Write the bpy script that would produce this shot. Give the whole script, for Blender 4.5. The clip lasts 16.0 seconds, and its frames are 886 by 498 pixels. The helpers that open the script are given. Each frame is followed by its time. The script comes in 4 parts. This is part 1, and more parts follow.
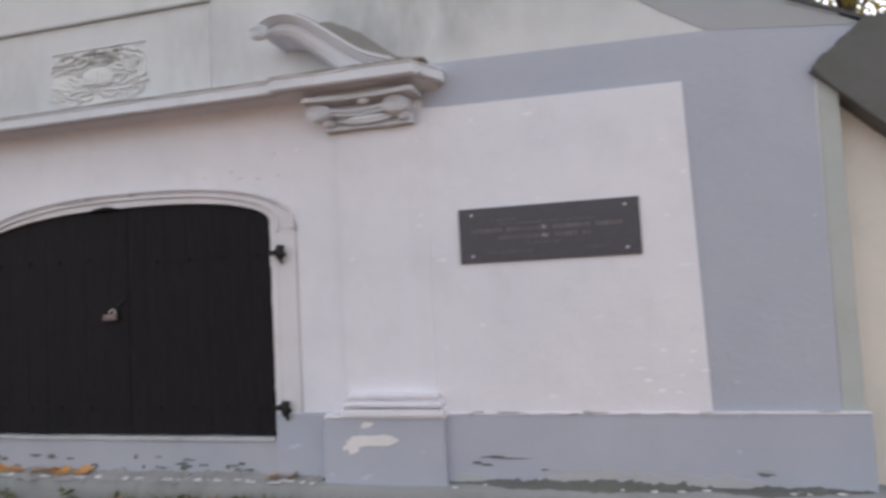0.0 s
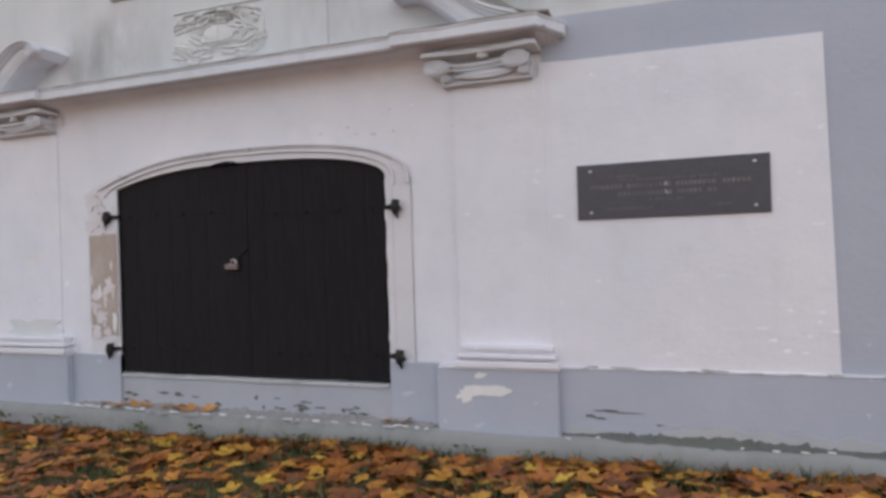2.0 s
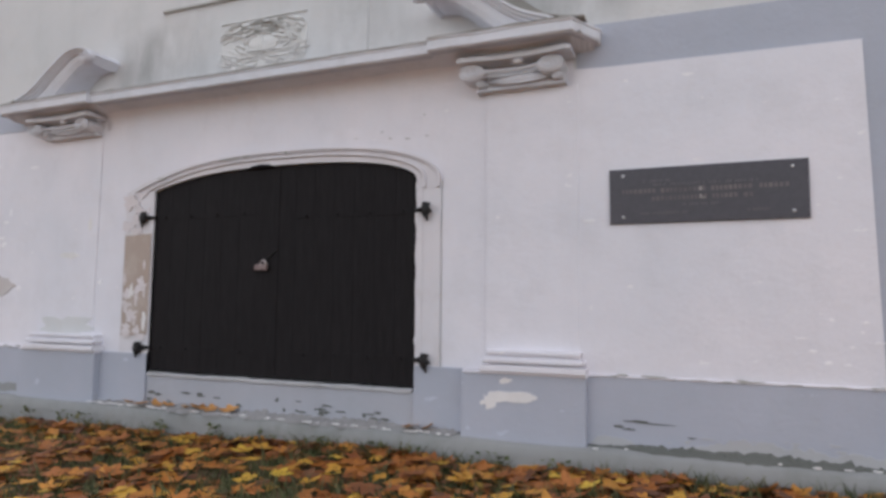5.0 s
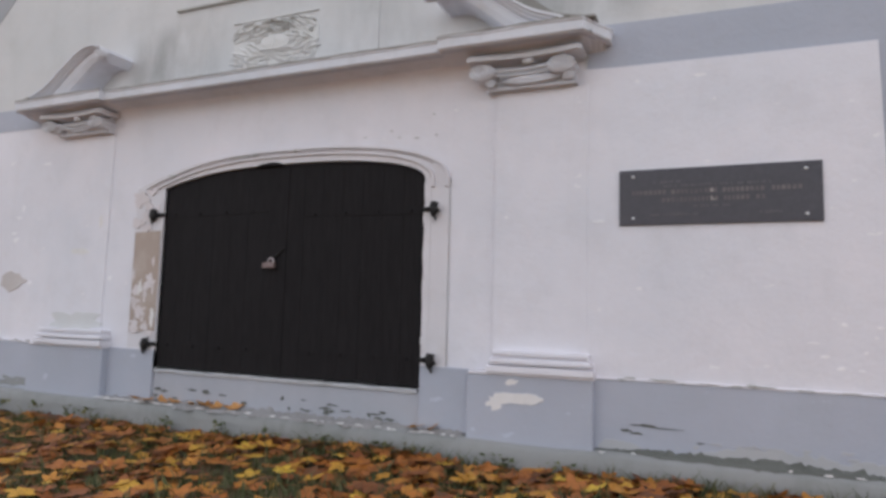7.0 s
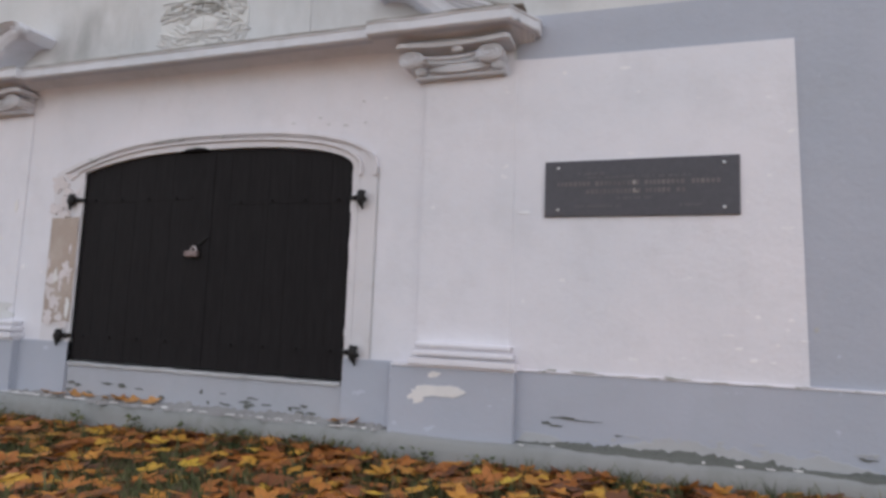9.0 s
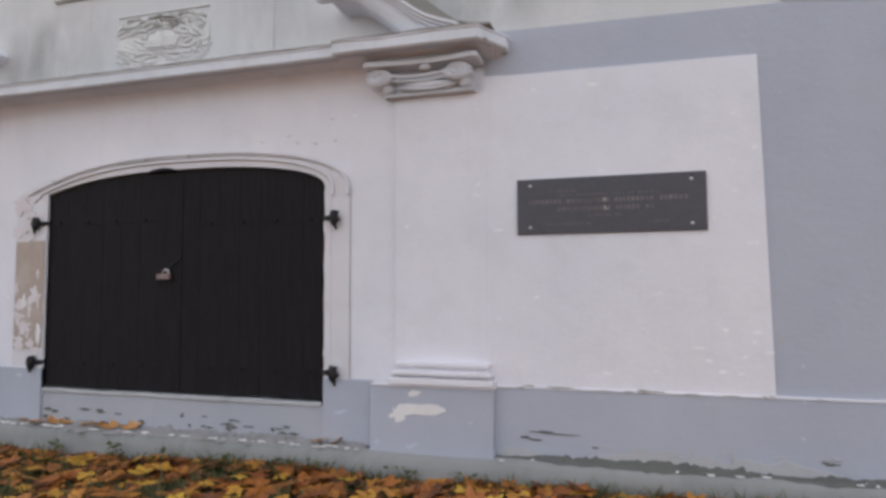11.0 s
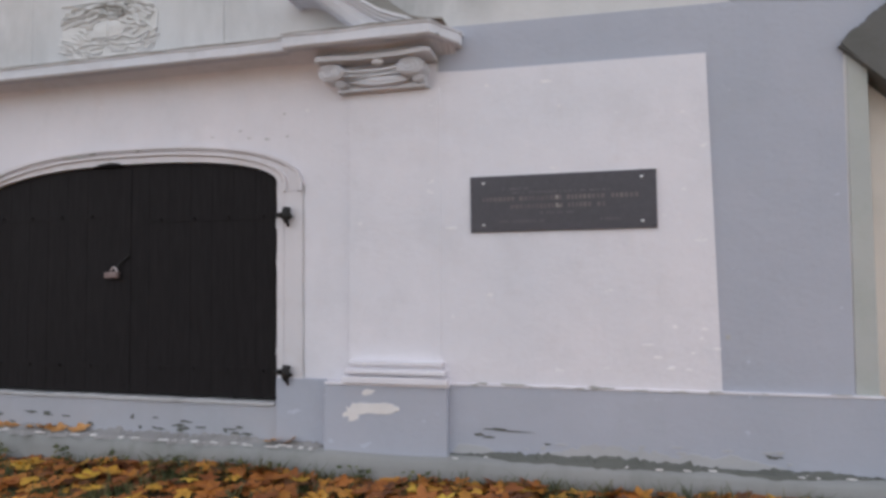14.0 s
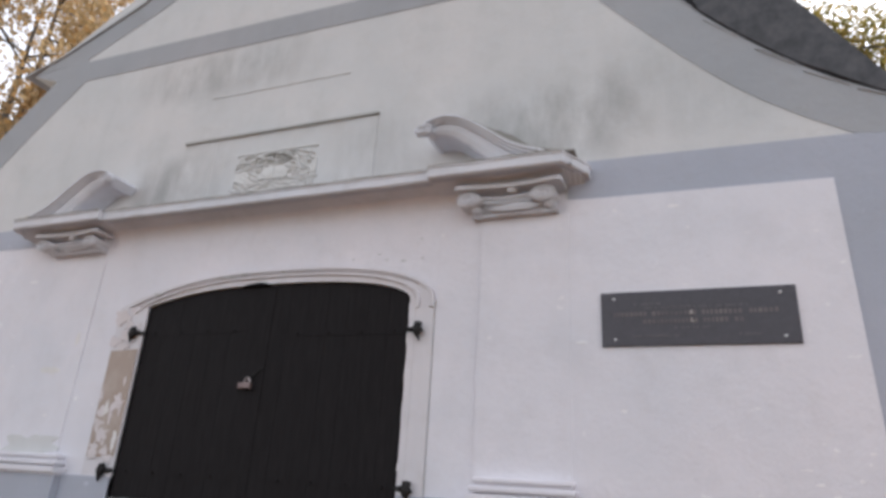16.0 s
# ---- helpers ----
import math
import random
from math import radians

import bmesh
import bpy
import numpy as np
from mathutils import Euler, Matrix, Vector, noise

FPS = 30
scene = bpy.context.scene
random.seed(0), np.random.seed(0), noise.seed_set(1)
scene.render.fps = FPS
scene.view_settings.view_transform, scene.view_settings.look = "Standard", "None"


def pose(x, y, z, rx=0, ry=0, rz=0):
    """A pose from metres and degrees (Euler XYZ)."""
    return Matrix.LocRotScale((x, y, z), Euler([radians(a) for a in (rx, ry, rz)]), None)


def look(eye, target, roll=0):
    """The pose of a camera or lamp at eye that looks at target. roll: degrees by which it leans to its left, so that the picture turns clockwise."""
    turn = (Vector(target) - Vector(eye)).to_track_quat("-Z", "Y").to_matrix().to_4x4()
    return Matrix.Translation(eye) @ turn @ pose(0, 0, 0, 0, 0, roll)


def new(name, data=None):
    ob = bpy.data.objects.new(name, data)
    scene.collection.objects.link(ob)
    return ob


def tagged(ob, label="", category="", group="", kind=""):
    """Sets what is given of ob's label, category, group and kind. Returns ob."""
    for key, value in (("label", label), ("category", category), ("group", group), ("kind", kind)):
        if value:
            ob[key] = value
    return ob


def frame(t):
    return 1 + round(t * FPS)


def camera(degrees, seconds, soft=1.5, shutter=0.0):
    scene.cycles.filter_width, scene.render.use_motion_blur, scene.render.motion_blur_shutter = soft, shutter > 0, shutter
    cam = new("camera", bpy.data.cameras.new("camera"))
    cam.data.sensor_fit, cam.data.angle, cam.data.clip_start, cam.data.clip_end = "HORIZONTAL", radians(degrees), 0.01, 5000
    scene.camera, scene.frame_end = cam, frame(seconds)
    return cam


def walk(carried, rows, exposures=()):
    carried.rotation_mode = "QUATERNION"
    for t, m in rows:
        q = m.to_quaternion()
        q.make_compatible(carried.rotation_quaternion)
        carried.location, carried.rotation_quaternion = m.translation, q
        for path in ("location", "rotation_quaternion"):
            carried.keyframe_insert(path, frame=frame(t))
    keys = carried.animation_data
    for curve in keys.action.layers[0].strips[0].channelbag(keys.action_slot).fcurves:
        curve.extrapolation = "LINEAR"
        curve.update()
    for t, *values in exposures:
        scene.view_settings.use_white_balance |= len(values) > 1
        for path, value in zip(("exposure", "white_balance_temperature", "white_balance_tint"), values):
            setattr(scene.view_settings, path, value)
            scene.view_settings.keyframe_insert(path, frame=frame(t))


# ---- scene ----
cam = camera(70.0, 16.0, 3.2, 0.4)
PATH = [
    (0, (3.511, -4.091, 1.499), (3.035, -2.152, 1.611), -3.00),
    (0.5, (3.258, -4.196, 1.391), (2.655, -2.292, 1.498), -1.36),
    (1, (3.185, -4.228, 1.438), (2.561, -2.328, 1.474), -1.72),
    (1.5, (3.135, -4.258, 1.441), (2.497, -2.363, 1.459), -1.83),
    (2, (3.145, -4.251, 1.449), (2.491, -2.361, 1.457), -1.79),
    (2.5, (3.117, -4.270, 1.364), (2.438, -2.389, 1.414), -1.27),
    (3, (3.107, -4.266, 1.379), (2.392, -2.399, 1.429), -1.17),
    (3.5, (3.103, -4.260, 1.297), (2.396, -2.391, 1.374), -0.67),
    (6, (3.133, -4.207, 1.070), (2.372, -2.367, 1.262), 1.37),
    (6.5, (3.104, -4.229, 1.061), (2.330, -2.395, 1.247), 1.37),
    (7, (3.135, -4.186, 1.056), (2.371, -2.348, 1.249), 1.52),
    (7.5, (3.199, -4.120, 1.002), (2.460, -2.275, 1.225), 2.06),
    (8, (3.234, -4.077, 0.955), (2.533, -2.219, 1.192), 2.37),
    (8.5, (3.287, -4.038, 0.931), (2.600, -2.176, 1.175), 2.53),
    (9, (3.328, -4.013, 0.965), (2.680, -2.133, 1.180), 2.21),
    (11.5, (3.328, -4.078, 1.308), (2.772, -2.160, 1.430), -0.33),
    (12, (3.336, -4.064, 1.278), (2.789, -2.145, 1.415), -0.22),
    (12.5, (3.363, -4.056, 1.253), (2.796, -2.144, 1.406), -0.05),
    (13, (3.316, -4.077, 1.271), (2.755, -2.163, 1.414), -0.31),
    (13.5, (3.421, -4.019, 1.335), (2.912, -2.087, 1.422), -0.54),
    (14, (3.439, -4.014, 1.337), (2.955, -2.075, 1.428), -0.54),
    (14.5, (3.386, -4.045, 1.324), (2.876, -2.114, 1.426), -0.45),
    (15, (3.346, -4.039, 1.144), (2.777, -2.133, 1.350), 0.56),
    (15.5, (3.187, -3.987, 0.750), (2.464, -2.192, 1.257), 4.18),
    (16, (3.143, -4.140, 0.730), (2.444, -2.403, 1.432), 3.49),
]
walk(cam, [(t, look(eye, target, roll)) for t, eye, target, roll in PATH],
     exposures=((0, 1.3, 6600, 12), (16, 1.3, 6600, 12)))

# ---- world, sun, exposure ----
world = bpy.data.worlds.new("overcast_sky")
scene.world = world
world.use_nodes = True
wn = world.node_tree
bg = wn.nodes["Background"]
sky = wn.nodes.new("ShaderNodeTexSky")
sky.sky_type = "NISHITA"
sky.sun_disc = False
sky.sun_elevation = radians(58)
sky.sun_rotation = radians(20)
sky.air_density, sky.dust_density, sky.ozone_density = 1.0, 1.5, 1.0
grey = wn.nodes.new("ShaderNodeHueSaturation")
grey.inputs["Saturation"].default_value = 0.3
wn.links.new(sky.outputs["Color"], grey.inputs["Color"])
wn.links.new(grey.outputs["Color"], bg.inputs["Color"])
bg.inputs["Strength"].default_value = 0.15
sun_data = bpy.data.lights.new("sun", "SUN")
sun_data.energy, sun_data.angle, sun_data.color = 0.8, radians(50), (1.0, 0.98, 0.95)
sun = new("sun", sun_data)
sun.matrix_world = look((5, 13, 22), (0, 0, 0))


# ---- materials ----
def material(name, rough=0.85, metal=0.0):
    m = bpy.data.materials.new(name)
    m.use_nodes = True
    b = m.node_tree.nodes["Principled BSDF"]
    b.inputs["Roughness"].default_value = rough
    b.inputs["Metallic"].default_value = metal
    return m, m.node_tree, b


def noise_node(nt, scale, detail=6.0, rough=0.6, stretch=(1, 1, 1)):
    tc = nt.nodes.new("ShaderNodeTexCoord")
    mp = nt.nodes.new("ShaderNodeMapping")
    mp.inputs["Scale"].default_value = stretch
    n = nt.nodes.new("ShaderNodeTexNoise")
    n.inputs["Scale"].default_value = scale
    n.inputs["Detail"].default_value = detail
    n.inputs["Roughness"].default_value = rough
    nt.links.new(tc.outputs["Object"], mp.inputs["Vector"])
    nt.links.new(mp.outputs["Vector"], n.inputs["Vector"])
    return n


def ramp(nt, src, stops):
    r = nt.nodes.new("ShaderNodeValToRGB")
    e = r.color_ramp.elements
    while len(e) < len(stops):
        e.new(0.5)
    for k, (p, c) in zip(e, stops):
        k.position, k.color = p, (*c, 1) if len(c) == 3 else c
    nt.links.new(src, r.inputs["Fac"])
    return r


def mix(nt, fac, a, b, mode="MIX"):
    x = nt.nodes.new("ShaderNodeMix")
    x.data_type, x.blend_type = "RGBA", mode
    if isinstance(fac, float):
        x.inputs[0].default_value = fac
    else:
        nt.links.new(fac, x.inputs[0])
    for s, v in ((6, a), (7, b)):
        if isinstance(v, tuple):
            x.inputs[s].default_value = (*v, 1)
        else:
            nt.links.new(v, x.inputs[s])
    return x.outputs[2]


def bump(nt, bsdf, src, strength, distance=0.01):
    b = nt.nodes.new("ShaderNodeBump")
    b.inputs["Strength"].default_value = strength
    b.inputs["Distance"].default_value = distance
    nt.links.new(src, b.inputs["Height"])
    nt.links.new(b.outputs["Normal"], bsdf.inputs["Normal"])


def smeared(nt, col, x0, x1, z0, z1, strength):
    """A sooty rain smear within a stretch of the wall, torn into vertical streaks."""
    tc = nt.nodes.new("ShaderNodeTexCoord")
    sep = nt.nodes.new("ShaderNodeSeparateXYZ")
    nt.links.new(tc.outputs["Object"], sep.inputs[0])
    fac = None
    for axis, lo, hi in ((0, x0, x1), (2, z0, z1)):
        w = (hi - lo) / 2
        dist = nt.nodes.new("ShaderNodeMath")
        dist.operation = "SUBTRACT"
        dist.inputs[1].default_value = (lo + hi) / 2
        nt.links.new(sep.outputs[axis], dist.inputs[0])
        size = nt.nodes.new("ShaderNodeMath")
        size.operation = "ABSOLUTE"
        nt.links.new(dist.outputs[0], size.inputs[0])
        fall = nt.nodes.new("ShaderNodeMapRange")
        fall.interpolation_type = "SMOOTHSTEP"
        fall.inputs["From Min"].default_value, fall.inputs["From Max"].default_value = w * 0.35, w
        fall.inputs["To Min"].default_value, fall.inputs["To Max"].default_value = 1.0, 0.0
        nt.links.new(size.outputs[0], fall.inputs["Value"])
        if fac is None:
            fac = fall.outputs[0]
        else:
            both = nt.nodes.new("ShaderNodeMath")
            both.operation = "MULTIPLY"
            nt.links.new(fac, both.inputs[0])
            nt.links.new(fall.outputs[0], both.inputs[1])
            fac = both.outputs[0]
    torn = noise_node(nt, 2.0, 7, 0.6, (1.5, 1, 0.6))
    r = ramp(nt, torn.outputs["Fac"], [(0.34, (0, 0, 0)), (0.64, (strength,) * 3)])
    both = nt.nodes.new("ShaderNodeMath")
    both.operation = "MULTIPLY"
    nt.links.new(fac, both.inputs[0])
    nt.links.new(r.outputs["Color"], both.inputs[1])
    return mix(nt, both.outputs[0], col, (0.20, 0.20, 0.19))


def plaster(name, base, dirt, amount, streaks=0.0, speck=None, rough=0.9, smear=None):
    """Painted render: cloudy tone, blotchy dirt, vertical rain streaks, flaked specks and a fine grain."""
    m, nt, b = material(name, rough)
    cloud = noise_node(nt, 0.9, 5)
    tone = ramp(nt, cloud.outputs["Fac"], [(0.3, tuple(v * 0.93 for v in base)), (0.7, tuple(min(v * 1.05, 0.9) for v in base))])
    hue = noise_node(nt, 0.45, 3)
    warm = ramp(nt, hue.outputs["Fac"], [(0.35, (0.985, 1.0, 1.02)), (0.65, (1.02, 0.99, 0.99))])
    tinted = mix(nt, 1.0, tone.outputs["Color"], warm.outputs["Color"], "MULTIPLY")
    blot = noise_node(nt, 2.3, 9, 0.7)
    mask = ramp(nt, blot.outputs["Fac"], [(0.5, (0, 0, 0)), (0.8, (amount,) * 3)])
    col = mix(nt, mask.outputs["Color"], tinted, dirt)
    if streaks:
        st = noise_node(nt, 2.2, 7, 0.65, (1.6, 1, 0.22))
        smask = ramp(nt, st.outputs["Fac"], [(0.52, (0, 0, 0)), (0.75, (streaks,) * 3)])
        col = mix(nt, smask.outputs["Color"], col, dirt)
    if speck:
        sp = noise_node(nt, 7.0, 3, 0.5, (1, 1, 1.8))
        spm = ramp(nt, sp.outputs["Fac"], [(0.71, (0, 0, 0)), (0.725, (0.8, 0.8, 0.8))])
        col = mix(nt, spm.outputs["Color"], col, speck)
    for x0, x1, z0, z1, strength in smear or ():
        col = smeared(nt, col, x0, x1, z0, z1, strength)
    nt.links.new(col, b.inputs["Base Color"])
    grain = noise_node(nt, 38, 8, 0.7)
    wave = noise_node(nt, 5, 4, 0.5)
    add = nt.nodes.new("ShaderNodeMath")
    add.operation = "MULTIPLY_ADD"
    add.inputs[1].default_value = 2.5
    nt.links.new(wave.outputs["Fac"], add.inputs[0])
    nt.links.new(grain.outputs["Fac"], add.inputs[2])
    bump(nt, b, add.outputs[0], 0.28, 0.012)
    return m


WHITE = plaster("white_limewash", (0.715, 0.703, 0.735), (0.52, 0.50, 0.51), 0.35, 0.12, (0.82, 0.80, 0.81))
BLUE = plaster("blue_grey_paint", (0.403, 0.424, 0.480), (0.36, 0.375, 0.405), 0.45, 0.15, (0.50, 0.53, 0.60))
GABLE = plaster("weathered_gable_render", (0.60, 0.60, 0.592), (0.44, 0.44, 0.42), 0.45, 0.16, smear=(
    (-2.3, 0.3, 4.15, 4.85, 0.5), (-1.95, -1.05, 2.85, 3.65, 0.6), (1.35, 3.1, 2.9, 3.85, 0.6), (2.4, 4.2, 3.0, 4.2, 0.25), (-1.4, -0.6, 2.8, 3.8, 0.35), (0.2, 1.4, 2.8, 3.8, 0.3)))
FADED = plaster("faded_step_paint", (0.395, 0.405, 0.44), (0.33, 0.34, 0.36), 0.7, 0.3)
GREYBAND = plaster("faded_grey_band", (0.36, 0.37, 0.385), (0.29, 0.30, 0.29), 0.5, 0.25)
STONE = plaster("painted_stone", (0.635, 0.65, 0.685), (0.36, 0.36, 0.358), 0.5, 0.22)
# Darker stone tone: dirt plus the shade under the cornice, put into the colour
GRIME_SHADE = plaster("grimy_shaded_underside", (0.47, 0.495, 0.54), (0.40, 0.415, 0.44), 0.5, 0.15)
CRUST = plaster("mossy_dirt_crust", (0.27, 0.258, 0.232), (0.42, 0.40, 0.37), 0.9, 0.3)
CONCRETE = plaster("footing_concrete", (0.275, 0.28, 0.272), (0.16, 0.168, 0.148), 0.8, 0.45)
PATCH = plaster("bare_plaster", (0.72, 0.70, 0.68), (0.52, 0.49, 0.45), 0.5)
RUBBLE = plaster("exposed_rubble", (0.125, 0.13, 0.115), (0.07, 0.072, 0.062), 0.8)
BRICK = plaster("exposed_tan_masonry", (0.40, 0.325, 0.275), (0.56, 0.50, 0.46), 0.9, 0.5)
CREAM = plaster("cream_render", (0.68, 0.64, 0.57), (0.45, 0.44, 0.38), 0.4, 0.3)
CORNER_SHADE = plaster("shade_toned_corner_render", (0.42, 0.44, 0.42), (0.30, 0.33, 0.27), 0.6, 0.3)
MORTAR = plaster("crumbled_mortar", (0.30, 0.29, 0.28), (0.17, 0.16, 0.15), 0.9)
BEIGE = plaster("beige_plaster", (0.42, 0.425, 0.43), (0.36, 0.37, 0.38), 0.8)
TAN = plaster("bared_tan_render", (0.52, 0.48, 0.46), (0.62, 0.60, 0.60), 0.9)
PINKISH = plaster("pinkish_rough_render", (0.66, 0.61, 0.61), (0.52, 0.47, 0.45), 0.9, 0.4)
SILLSTONE = plaster("worn_sill_stone", (0.44, 0.44, 0.445), (0.24, 0.235, 0.23), 0.8, 0.5)
MOSS_TILE = plaster("mossy_old_tile", (0.125, 0.125, 0.118), (0.07, 0.075, 0.06), 0.9, 0.3)
DIRT_SHADE = plaster("brown_dirt_and_shade", (0.40, 0.345, 0.33), (0.62, 0.58, 0.58), 0.95)
CHALK = plaster("chalky_flake", (0.82, 0.81, 0.82), (0.70, 0.69, 0.69), 0.4)
WORN = plaster("worn_white_paint", (0.655, 0.635, 0.65), (0.50, 0.455, 0.44), 0.65, 0.3)
STAIN = plaster("soot_stain", (0.42, 0.42, 0.40), (0.30, 0.30, 0.28), 0.6, 0.3)


def simple(name, c1, c2, scale, rough, metal=0.0, strength=0.2, stretch=(1, 1, 1), spread=(0.35, 0.65)):
    m, nt, b = material(name, rough, metal)
    n = noise_node(nt, scale, 7, 0.65, stretch)
    r = ramp(nt, n.outputs["Fac"], [(spread[0], c1), (spread[1], c2)])
    nt.links.new(r.outputs["Color"], b.inputs["Base Color"])
    bump(nt, b, n.outputs["Fac"], strength, 0.006)
    return m


BLACKWOOD = simple("black_painted_wood", (0.0118, 0.0104, 0.0112), (0.0182, 0.0163, 0.0174), 6, 0.75, 0, 0.2, (9, 9, 0.8))
BLACKWOOD.node_tree.nodes["Principled BSDF"].inputs["Specular IOR Level"].default_value = 0.12
IRON = simple("black_iron", (0.008, 0.0075, 0.008), (0.018, 0.016, 0.016), 30, 0.6, 0.3, 0.4)
STEEL = simple("padlock_steel", (0.26, 0.22, 0.225), (0.48, 0.43, 0.42), 20, 0.35, 0.8, 0.1)
GRANITE = simple("dark_plaque_stone", (0.040, 0.036, 0.046), (0.056, 0.051, 0.062), 35, 0.42, 0, 0.05)
LETTER = simple("faded_letters", (0.07, 0.062, 0.068), (0.17, 0.145, 0.142), 9, 0.6, 0, 0.05)
LETTER_DIM = simple("dim_letters", (0.085, 0.08, 0.088), (0.12, 0.11, 0.115), 25, 0.6, 0, 0.05)
BOLT = simple("bright_bolt", (0.6, 0.6, 0.62), (0.8, 0.8, 0.8), 25, 0.3, 0.8, 0.05)
TILE = simple("dark_roof_tile", (0.052, 0.055, 0.062), (0.105, 0.106, 0.115), 9, 0.85, 0, 0.5)
SOIL = simple("soil_and_turf", (0.05, 0.048, 0.022), (0.15, 0.085, 0.04), 5, 0.95, 0, 0.8)
BARK = simple("bark", (0.05, 0.042, 0.035), (0.12, 0.10, 0.085), 12, 0.95, 0, 0.8, (1, 1, 0.25))


def leaf_material(name, stops, rough=0.6, through_light=0.45, single=False):
    """One tone to each leaf, with blotches over it; thin enough to let some light through."""
    m, nt, b = material(name, rough)
    geo = nt.nodes.new("ShaderNodeObjectInfo" if single else "ShaderNodeNewGeometry")
    r = ramp(nt, geo.outputs["Random" if single else "Random Per Island"], stops)
    r.color_ramp.interpolation = "LINEAR"
    n = noise_node(nt, 22, 4)
    dark = ramp(nt, n.outputs["Fac"], [(0.3, (0.65, 0.6, 0.55)), (0.6, (1, 1, 1))])
    col = mix(nt, 1.0, r.outputs["Color"], dark.outputs["Color"], "MULTIPLY")
    nt.links.new(col, b.inputs["Base Color"])
    if through_light:
        t = nt.nodes.new("ShaderNodeBsdfTranslucent")
        nt.links.new(col, t.inputs["Color"])
        s = nt.nodes.new("ShaderNodeMixShader")
        s.inputs[0].default_value = through_light
        nt.links.new(b.outputs[0], s.inputs[1])
        nt.links.new(t.outputs[0], s.inputs[2])
        nt.links.new(s.outputs[0], nt.nodes["Material Output"].inputs["Surface"])
    return m


FALLEN = leaf_material("fallen_leaves", [(0.0, (0.13, 0.052, 0.022)), (0.3, (0.29, 0.095, 0.026)), (0.62, (0.45, 0.155, 0.030)), (0.88, (0.57, 0.25, 0.036)), (1.0, (0.66, 0.39, 0.05))], 0.6, 0.1)
SINGLE = leaf_material("single_fallen_leaf", [(0.0, (0.28, 0.085, 0.022)), (0.45, (0.47, 0.18, 0.03)), (0.78, (0.62, 0.33, 0.04)), (1.0, (0.74, 0.49, 0.06))], 0.6, 0.1, True)
LEDGE_LEAF = leaf_material("dry_orange_leaf", [(0.0, (0.50, 0.22, 0.07)), (1.0, (0.68, 0.36, 0.12))], 0.6, 0.1)
GRASS = leaf_material("grass", [(0.0, (0.055, 0.075, 0.025)), (0.6, (0.115, 0.135, 0.048)), (1.0, (0.18, 0.17, 0.075))], 0.7, 0.2)
CROWN = leaf_material("olive_autumn_crown", [(0.0, (0.15, 0.14, 0.045)), (0.5, (0.30, 0.25, 0.07)), (1.0, (0.46, 0.32, 0.09))], 0.6, 0.6)
TAN_CROWN = leaf_material("tan_autumn_crown", [(0.0, (0.36, 0.27, 0.15)), (0.6, (0.52, 0.38, 0.21)), (1.0, (0.62, 0.38, 0.15))], 0.6, 0.65)


# ---- builders ----
def link(name, bm, mat, parent=None, label="", smooth=False):
    me = bpy.data.meshes.new(name)
    bmesh.ops.recalc_face_normals(bm, faces=bm.faces[:])
    bm.to_mesh(me)
    bm.free()
    for p in me.polygons:
        p.use_smooth = smooth
    me.materials.append(mat)
    ob = new(name, me)
    if parent is not None:
        ob.parent = parent
    if label:
        ob["label"] = label
    return ob


def part(name, bm, mat, parent, label="", smooth=False):
    return link(name, bm, mat, parent, label, smooth)


def thing(name, label, category, group="", kind="", at=(0, 0, 0)):
    ob = new(name)
    ob.empty_display_size = 0.1
    ob.location = at
    return tagged(ob, label, category, group, kind)


def box(x0, x1, y0, y1, z0, z1, bevel=0.0, bm=None, segments=2):
    own = bmesh.new()
    bmesh.ops.create_cube(own, size=1)
    for v in own.verts:
        v.co = Vector(((x0 + x1) / 2 + v.co.x * (x1 - x0), (y0 + y1) / 2 + v.co.y * (y1 - y0), (z0 + z1) / 2 + v.co.z * (z1 - z0)))
    if bevel:
        bmesh.ops.bevel(own, geom=own.edges[:], offset=bevel, segments=segments, affect="EDGES", profile=0.6)
    return merge(bm, own)


def merge(bm, own):
    if bm is None:
        return own
    me = bpy.data.meshes.new("tmp")
    own.to_mesh(me)
    own.free()
    bm.from_mesh(me)
    bpy.data.meshes.remove(me)
    return bm


def prism(outline, y0, y1, bm=None, bevel=0.0):
    """A solid from an outline of (x, z), from y0 to y1."""
    own = bmesh.new()
    front = [own.verts.new((x, y0, z)) for x, z in outline]
    back = [own.verts.new((x, y1, z)) for x, z in outline]
    f = own.faces.new(front)
    g = own.faces.new(back[::-1])
    n = len(outline)
    for i in range(n):
        own.faces.new((front[i], back[i], back[(i + 1) % n], front[(i + 1) % n]))
    if bevel:
        bmesh.ops.bevel(own, geom=[e for e in f.edges], offset=bevel, segments=2, affect="EDGES")
    bmesh.ops.triangulate(own, faces=[q for q in own.faces if len(q.verts) > 4])
    return merge(bm, own)


def ribbon(upper, lower, y0, y1, bm=None):
    """A solid band between two lines of (x, z) with as many points each."""
    own = bmesh.new()
    rows = [[own.verts.new((x, y, z)) for x, z in line] for line, y in ((upper, y0), (lower, y0), (lower, y1), (upper, y1))]
    n = len(upper)
    for k in range(4):
        a, b = rows[k], rows[(k + 1) % 4]
        for i in range(n - 1):
            own.faces.new((a[i], a[i + 1], b[i + 1], b[i]))
    own.faces.new([r[0] for r in rows])
    own.faces.new([r[-1] for r in rows][::-1])
    return merge(bm, own)


